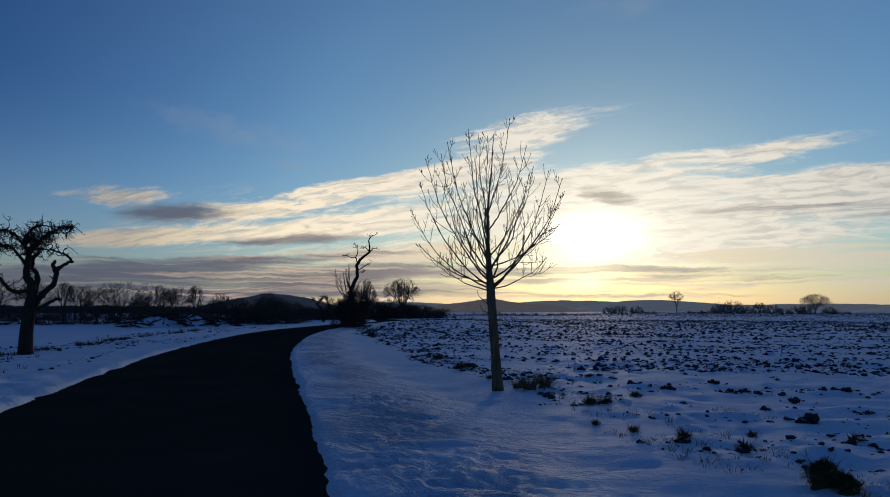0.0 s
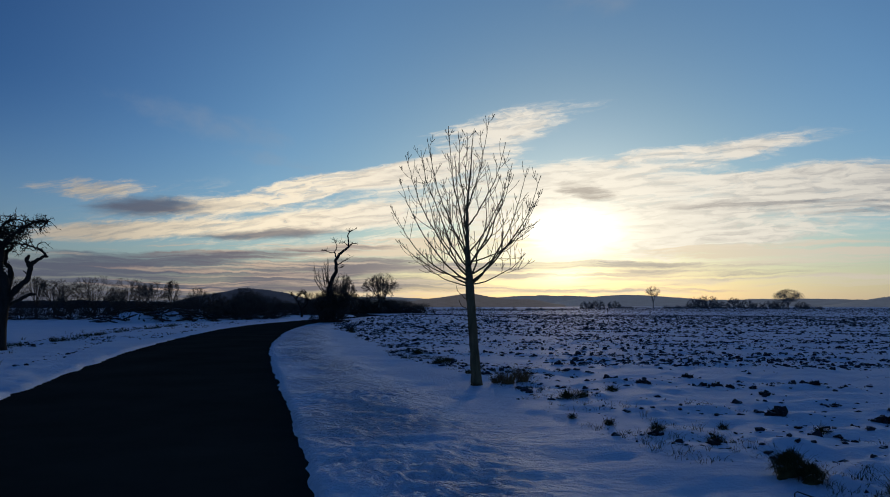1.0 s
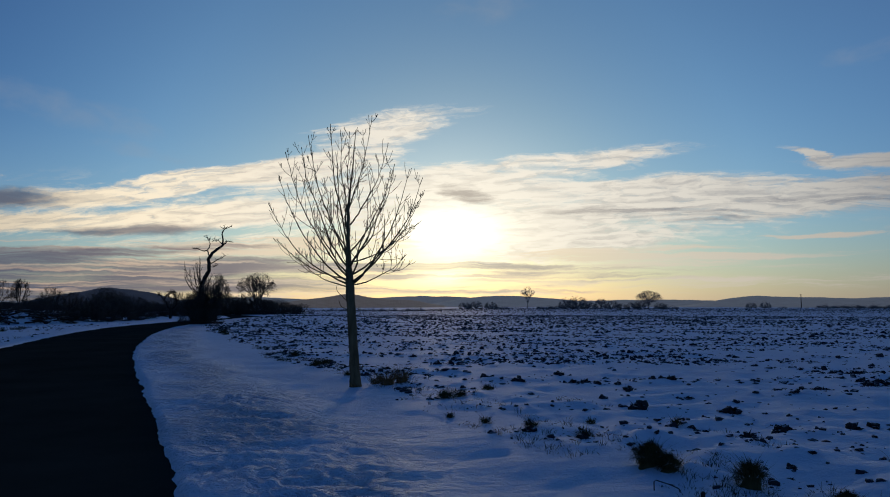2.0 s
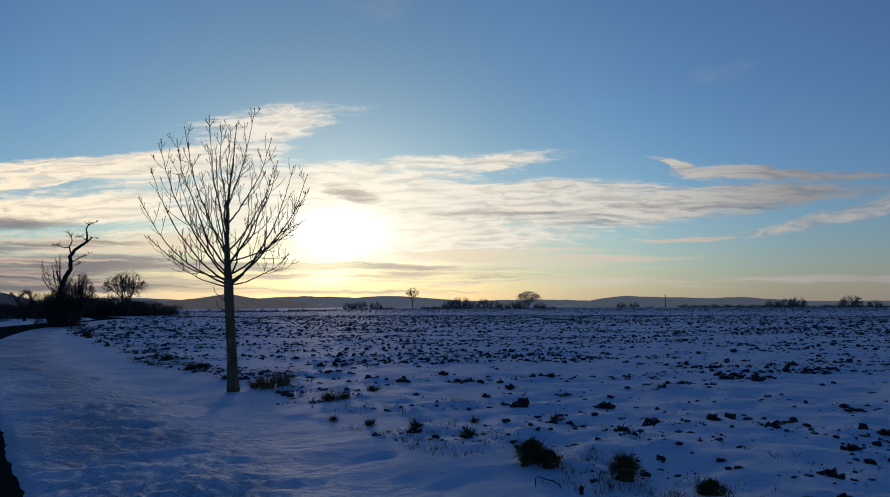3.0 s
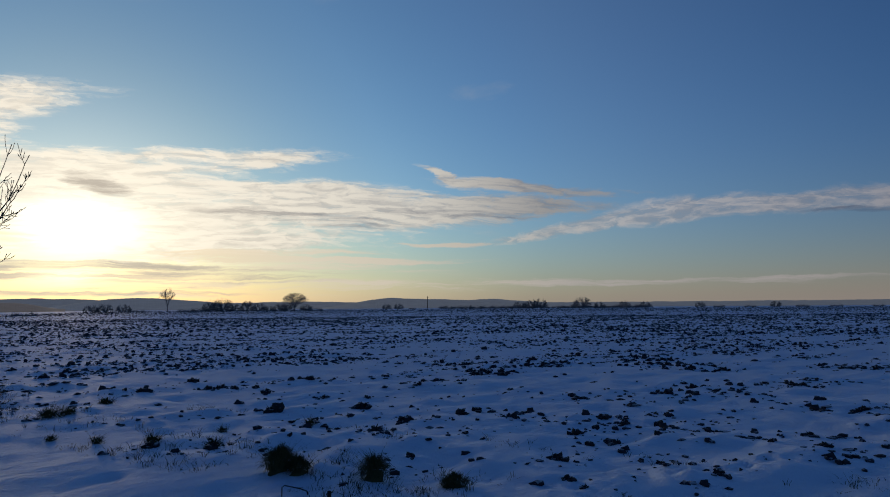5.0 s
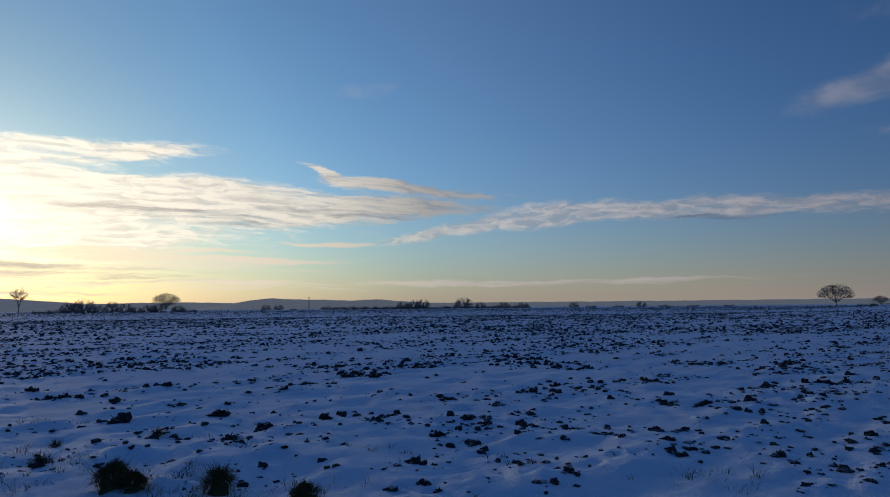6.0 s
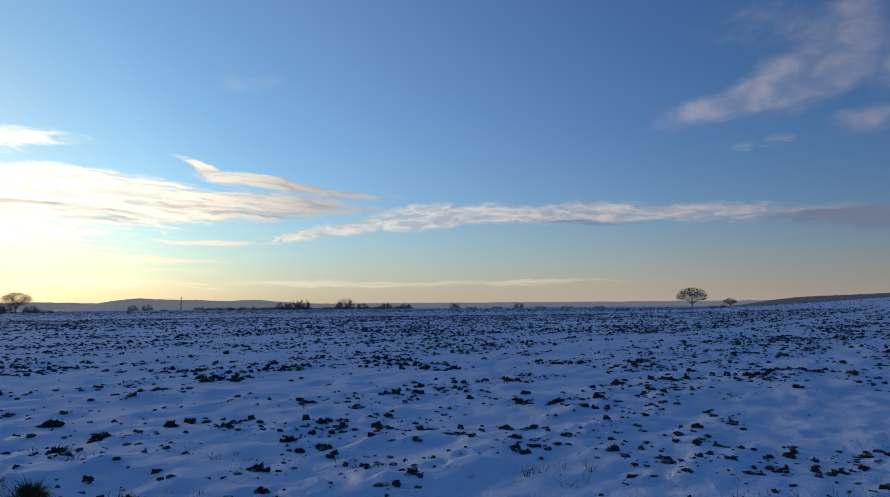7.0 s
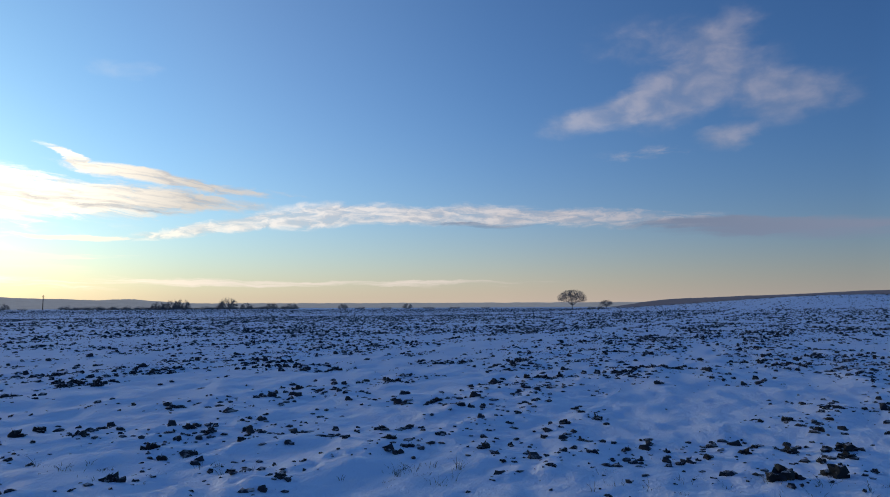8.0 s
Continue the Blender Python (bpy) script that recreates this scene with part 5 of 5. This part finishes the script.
MID_CLODS = (
    (8.29, -1.19, 0.25), (7.27, -0.06, 0.11), (7.22, -0.56, 0.39), (7.42, -0.98, 0.3), (17.6, 1.2, 0.64), (20.3, 0.8, 0.32), (15.5, 0.3, 0.16), (16.6, 2.2, 0.43),
    (17.8, 1.9, 0.47), (20.6, -0.5, 0.65), (20.2, -1.6, 0.74), (14.8, 3.7, 0.71), (18.7, 5.4, 0.51), (17.4, 6.9, 0.59), (23.0, 3.5, 0.43), (2.0, 8.1, 0.24),
    (2.45, 7.54, 0.2), (4.09, 9.63, 0.4), (5.4, 10.7, 0.3), (5.24, 9.22, 0.36), (3.2, 13.4, 0.35), (4.4, 14.5, 0.38), (4.6, 13.1, 0.7), (4.9, 12.0, 0.33),
    (6.2, 12.9, 0.22), (4.4, 7.37, 0.22), (10.4, 12.1, 0.68), (13.0, 12.8, 0.77), (15.6, 11.4, 0.98), (7.4, 10.7, 0.16), (5.09, 7.79, 0.39),
)
def place_clod(rng, x, y, w):
    big = w > 0.22
    kind = rng.choice((3, 4, 5, 7, 8, 10)) if big else rng.choice((0, 1, 2, 6, 9, 11))
    clod(x, y, w * (0.62 if big else 0.8), kind, rng.uniform(-40, 40) + 180 * rng.randint(0, 1), rng.uniform(1.0, 1.55))


rng = random.Random(21)
used = []
for i, (x, y, w) in enumerate(NEAR_CLODS + EAST_CLODS + MID_CLODS):
    # a long slice has broken into several clods
    pieces = [(x, y, w)]
    if w > 0.42:
        n = 3 + int(w * 4)
        pieces = [(x + w * (k / (n - 1) - 0.5) + rng.gauss(0, 0.06), y - w * 0.7 * (k / (n - 1) - 0.5) + rng.gauss(0, 0.12), rng.uniform(0.14, 0.30)) for k in range(n)]
    for x, y, w in pieces:
        place_clod(rng, x, y, w)
        used.append((x, y))


def strew(count, r0, r1, seed, bias):
    rng = random.Random(seed)
    out, tries = [], 0
    while len(out) < count and tries < count * 60:
        tries += 1
        az = radians(rng.uniform(-14, 104))
        r = math.sqrt(rng.uniform(r0 * r0, r1 * r1))
        x, y = r * math.sin(az), r * math.cos(az)
        if row_density(x, y) + rng.uniform(-0.35, 0.35) < bias:
            continue
        lane = x * math.cos(radians(97)) - y * math.sin(radians(97))
        if min(abs(lane + 13.0), abs(lane + 10.9)) < 0.55 and rng.random() < 0.9:
            continue
        out.append((x, y))
    inside = field_inside(np.array([p[0] for p in out]), np.array([p[1] for p in out])) > 0.3
    return [p for p, ok in zip(out, inside) if ok]


def gather(count, r0, r1, seed, bias, most, along=0.32, across=0.13):
    """Crumbs lying in loose heaps and strings along the tillage."""
    rng = random.Random(seed)
    out = []
    for x, y in strew(count, r0, r1, seed, bias):
        n = 1 + int(most * rng.random() ** 2.2)
        k = 0.5 + n / most
        for j in range(n):
            out.append((x + rng.gauss(0, along * k), y + rng.gauss(0, across * k)))
    return out


rng = random.Random(31)
placed = 0
for x, y in strew(420, 5.5, 17, 41, 0.34):
    if placed >= 190 or any((x - a) ** 2 + (y - b) ** 2 < 0.12 for a, b in used):
        continue
    clod(x, y, rng.choice((0.04, 0.05, 0.06, 0.07, 0.09)), rng.choice((0, 1, 2, 3, 6, 9, 11)), rng.uniform(0, 360), rng.uniform(0.7, 1.3))
    placed += 1


def clod_carpet(name, spots, forms, lo, hi, seed, mat, label):
    """All the smaller or farther clods, in one mesh."""
    rng = random.Random(seed)
    vv, ff, base = [], [], 0
    for x, y in spots:
        fv, ft = forms[rng.randint(0, len(forms) - 1)]
        s, a = lo + (hi - lo) * rng.random() ** 2.6, rng.uniform(0, 6.28)
        z = ground_height(x, y) if math.hypot(x, y) < 60 else float(base_height(x, y))
        c, w, t = math.cos(a) * s * 1.15, math.sin(a) * s * 1.15, s * rng.uniform(0.5, 1.2)
        q = fv @ np.array([[c, w, 0], [-w, c, 0], [0, 0, t]]) + (x, y, z)
        vv.append(q)
        ff.append(ft + base)
        base += len(fv)
    vv, ff = np.vstack(vv), np.vstack(ff)
    ob = mesh_object(name, vv, ff, mat, None, True)
    return tagged(ob, label, "clods", kind="stuff")


def small_forms(seed, lumps):
    out = []
    rng = random.Random(seed)
    for k in range(7):
        verts, faces = [], []
        for j in range(lumps if k % 2 else 1):
            lv, lf = lump(rng, 1, rng.uniform(0.5, 1.2), 2.2)
            s, dx, dy = rng.uniform(0.4, 1.0), rng.uniform(-0.6, 0.6) * (j > 0), rng.uniform(-0.5, 0.5) * (j > 0)
            b = len(verts)
            verts += [(x * s + dx, y * s + dy, z * s - 0.05) for x, y, z in lv]
            faces += [tuple(i + b for i in f) for f in lf]
        out.append((np.array(verts), np.array(faces)))
    return out


def far_forms(seed):
    """Eight-sided crumbs for the far field."""
    rng = random.Random(seed)
    out = []
    for k in range(9):
        u = lambda: rng.uniform(0.25, 0.6)
        v = np.array([(u() * 1.4, 0, 0.05), (0, u(), 0.05), (-u() * 1.4, 0, 0.05), (0, -u(), 0.05), (rng.uniform(-0.2, 0.2), rng.uniform(-0.2, 0.2), rng.uniform(0.28, 0.6)), (0, 0, -0.2)])
        f = np.array([(0, 1, 4), (1, 2, 4), (2, 3, 4), (3, 0, 4), (1, 0, 5), (2, 1, 5), (3, 2, 5), (0, 3, 5)])
        out.append((v, f))
    return out


FORMS = small_forms(3, 2)
rng = random.Random(72)
crumbs = []
for x, y in used:
    for k in range(rng.randint(5, 16)):
        crumbs.append((x + rng.gauss(0, 0.32), y + rng.gauss(0, 0.16)))
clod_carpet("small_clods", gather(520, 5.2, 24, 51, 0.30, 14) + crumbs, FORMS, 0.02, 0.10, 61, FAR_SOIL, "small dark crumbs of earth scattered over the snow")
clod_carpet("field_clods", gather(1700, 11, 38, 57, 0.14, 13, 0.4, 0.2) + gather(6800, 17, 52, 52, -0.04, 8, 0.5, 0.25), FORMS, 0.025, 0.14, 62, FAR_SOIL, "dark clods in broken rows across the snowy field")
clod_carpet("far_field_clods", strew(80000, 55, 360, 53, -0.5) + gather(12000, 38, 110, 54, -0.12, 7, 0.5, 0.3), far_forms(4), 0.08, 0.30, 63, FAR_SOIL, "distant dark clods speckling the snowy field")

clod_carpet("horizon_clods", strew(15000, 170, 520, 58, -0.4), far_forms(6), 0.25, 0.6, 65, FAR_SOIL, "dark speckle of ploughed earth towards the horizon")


# ---- grass on the verge ----
def blades(rng, data, p, count, height, wide, lean, thin=0.004):
    """Adds curved grass blades round p."""
    verts, faces = data
    for k in range(count):
        a, q = rng.uniform(0, 6.28), math.sqrt(rng.random()) * wide / 2
        root = Vector(p) + Vector((math.cos(a) * q, math.sin(a) * q, -0.01))
        h = height * rng.uniform(0.45, 1.1)
        out = Vector((math.cos(a + rng.uniform(-0.8, 0.8)), math.sin(a + rng.uniform(-0.8, 0.8)), 0)) * h * lean * rng.uniform(0.3, 1.2)
        side = Vector((rng.uniform(-1, 1), rng.uniform(-1, 1), 0)).normalized() * thin * rng.uniform(0.7, 1.5)
        b = len(verts)
        for u, w in ((0, 1.0), (0.35, 0.9), (0.7, 0.6), (1.0, 0.0)):
            c = root + out * u * u + Vector((0, 0, h * (u - 0.28 * lean * u * u)))
            if w:
                verts += [tuple(c - side * w), tuple(c + side * w)]
            else:
                verts.append(tuple(c))
        faces += [(b, b + 1, b + 3, b + 2), (b + 2, b + 3, b + 5, b + 4), (b + 4, b + 5, b + 6)]


def grass_tuft(x, y, wide, tall, seed, dry=False):
    rng = random.Random(seed)
    e = thing("grass_tuft", x, y, ground_height(x, y), "tuft of dry brown grass at the foot of a tree" if dry else "dark tussock of winter grass standing out of the snow", "grass tuft", "" if dry else "tussocks along the field's edge")
    dense = wide > 0.22 and y < 7
    d = ([], [])
    if dry:
        blades(rng, d, (0, 0, 0), int(240 * wide / 0.5), tall, wide * 0.42, 1.0, 0.0022)
        blades(rng, d, (0, 0, 0), int(70 * wide / 0.5), tall * 1.3, wide * 0.35, 0.8, 0.002)
    else:
        vs, fs = lump(rng, 2, tall / wide * 0.9, 0.5)
        core = 0.62 if dense else 0.4
        part("tussock", ([(a * wide * core, b * wide * core, c * wide * core - 0.10 * wide) for a, b, c in vs], fs), GREEN_GRASS, e)
        # matted old leaves hang outwards; fresher ones stand up through the middle
        for k in range(int((1300 if dense else 520) * (wide / 0.3) ** 1.3)):
            a, q = rng.uniform(0, 6.28), math.sqrt(rng.random())
            lean = 1 + 0.35 * noise.noise(Vector((math.cos(a) * 1.3, math.sin(a) * 1.3, seed * 3.7)))
            root = Vector((math.cos(a) * q * wide * 0.42 * lean, math.sin(a) * q * wide * 0.40 * lean, tall * (0.5 if dense else 0.2) * lean * math.sqrt(1 - q * q)))
            out = Vector((math.cos(a) * q, math.sin(a) * q, 0.30 + 0.9 * (1 - q))) + Vector((rng.uniform(-1, 1), rng.uniform(-1, 1), rng.uniform(-0.5, 0.6))) * 0.8
            out = out.normalized() * tall * rng.uniform(0.15, 0.45 if dense else 0.8)
            side = Vector((-math.sin(a), math.cos(a), rng.uniform(-0.5, 0.5))).normalized() * rng.uniform(0.0018, 0.0034)
            mid, tip = root + out * 0.55 + Vector((0, 0, 0.04 * tall)), root + out - Vector((0, 0, 0.16 * tall * q))
            b = len(d[0])
            d[0].extend((tuple(root - side), tuple(root + side), tuple(mid + side * 0.8), tuple(mid - side * 0.8), tuple(tip)))
            d[1].extend(((b, b + 1, b + 2, b + 3), (b + 3, b + 2, b + 4)))
        blades(rng, d, (0, 0, 0), int(40 * wide / 0.2), tall * 1.15, wide * 0.9, 0.8, 0.0022)
    tagged(part("grass_clump", d, DRY_GRASS if dry else GREEN_GRASS, e, flat=True), kind="stuff")


for i, (x, y, w, h) in enumerate((
    (2.62, 6.16, 0.30, 0.27), (2.71, 5.97, 0.23, 0.15), (3.16, 5.38, 0.23, 0.23), (2.04, 8.3, 0.17, 0.11), (2.55, 7.8, 0.15, 0.14), (1.38, 11.25, 0.26, 0.15), (1.62, 11.2, 0.2, 0.1),
    (1.18, 9.4, 0.11, 0.08), (1.56, 8.8, 0.13, 0.1), (3.6, 4.8, 0.24, 0.12), (2.3, 12.2, 0.22, 0.12), (-0.85, 18.1, 0.34, 0.2), (-1.05, 17.4, 0.26, 0.16), (-1.85, 21.1, 0.36, 0.22), (-6.6, 36.6, 0.4, 0.2), (-7.3, 39.5, 0.45, 0.22),
    (3.9, 8.15, 0.12, 0.12), (2.97, 8.7, 0.11, 0.1), (-8.4, 44.0, 0.3, 0.2), (-7.4, 41.0, 0.3, 0.18), (-0.25, 15.0, 0.18, 0.1),
)):
    grass_tuft(x, y, w, h * (1.0 if w > 0.26 else 1.35), 100 + i)
grass_tuft(0.52, 13.3, 0.6, 0.42, 140, True)
grass_tuft(0.82, 13.45, 0.5, 0.38, 141, True)
grass_tuft(0.3, 13.5, 0.4, 0.24, 143, True)
grass_tuft(-0.12, 13.1, 0.28, 0.1, 142, True)


LEFT_ROW = 6.5


def loose_blades():
    """Thin stalks and sprigs along the edge of the field and the left verge."""
    rng = random.Random(88)
    d = ([], [])
    n = 0
    while n < 1700:
        y = rng.uniform(-2.5, 26) if rng.random() < 0.72 else rng.uniform(18, 52)
        x = rng.uniform(-13, 7.5)
        k = road_side_of(x, y) - float(field_edge(y))
        second = 1.5 < k < 2.3 and y < 11 and rng.random() < 0.4
        if not (-0.55 < k < 0.75 or second) or noise.noise(Vector((x * 0.9, y * 0.9, 21))) < rng.uniform(-0.2, 0.3):
            continue
        n += 1
        far = 1.0 + max(0.0, y - 14) * 0.03
        blades(rng, d, (x, y, ground_height(x, y)), rng.randint(3, 12), rng.choice((0.04, 0.05, 0.06, 0.08, 0.13)) * rng.uniform(0.8, 1.2), rng.uniform(0.04, 0.2), rng.uniform(0.4, 1.5), 0.002 * far)
    n = 0
    while n < 420:
        x, y = rng.uniform(-24, -6), rng.uniform(8, 48)
        k = road_side_of(x, y)
        row = abs(k + LEFT_ROW + 0.3 * math.sin(y * 0.4)) < 0.35
        if not -8.5 < k < -3.2 or (not row and rng.random() < 0.93) or (not row and noise.noise(Vector((x * 0.3 + y * 0.2, k * 0.9, 3))) < 0.1) or (row and noise.noise(Vector((x * 0.5, y * 0.5, 9))) < -0.15):
            continue
        n += 1
        blades(rng, d, (x, y, ground_height(x, y)), rng.randint(8, 20), rng.uniform(0.08, 0.28), rng.uniform(0.1, 0.35), rng.uniform(0.4, 1.0), 0.005)
    tagged(mesh_object("grass_stalks", d[0], d[1], GREEN_GRASS, None, True), "thin grass stalks poking through the snow beside the field", "grass", kind="stuff")


loose_blades()


def left_clods():
    rng = random.Random(17)
    spots = []
    while len(spots) < 900:
        x, y = rng.uniform(-30, -6), rng.uniform(8, 60)
        k = road_side_of(x, y)
        if -9 < k < -2.9 and noise.noise(Vector((x * 0.35 + y * 0.25, k * 1.1, 13))) > rng.uniform(0.0, 0.4):
            spots.append((x, y))
    # a ragged strip along the field's edge towards the bend
    while len(spots) < 2100:
        x, y = rng.uniform(-12, 3), rng.uniform(12, 54)
        k = road_side_of(x, y) - float(field_edge(y))
        if -0.35 < k < 1.0 and noise.noise(Vector((x * 0.9, y * 0.9, 31))) > rng.uniform(-0.2, 0.3):
            spots.append((x, y))
    clod_carpet("verge_clods", spots, FORMS, 0.025, 0.13, 64, FAR_SOIL, "dark crumbs of earth and leaves along the snowy roadside")


left_clods()


def bent_wire(x, y):
    e = thing("bent_wire", x, y, ground_height(x, y) - 0.03, "thin bent rusty wire sticking out of the snow", "wire", turn=-25)
    d = ([], [])
    tube(d, [(0, 0, 0), (0.0, 0.01, 0.1), (0.02, 0.01, 0.115), (0.14, 0, 0.085), (0.2, 0, 0.06), (0.225, 0, -0.02)], [0.005] * 6, 6)
    part("rod", d, METAL, e)
    d = ([], [])
    tube(d, [(0.12, 0, 0.092), (0.17, 0.01, 0.085)], [0.004, 0.003], 5)
    part("barb", d, METAL, e)


bent_wire(2.35, 5.5)


def stake(x, y):
    e = thing("wooden_stake", x, y, ground_height(x, y) - 0.05, "short dark weathered wooden stake standing in the snow", "stake", turn=20)
    d = ([], [])
    tube(d, [(0, 0, 0), (0.002, 0, 0.05), (0.004, 0.002, 0.105), (0.003, 0.001, 0.115)], [0.021, 0.020, 0.019, 0.013], 4)
    part("shaft", d, OLD_BARK, e)


stake(2.61, 5.17)
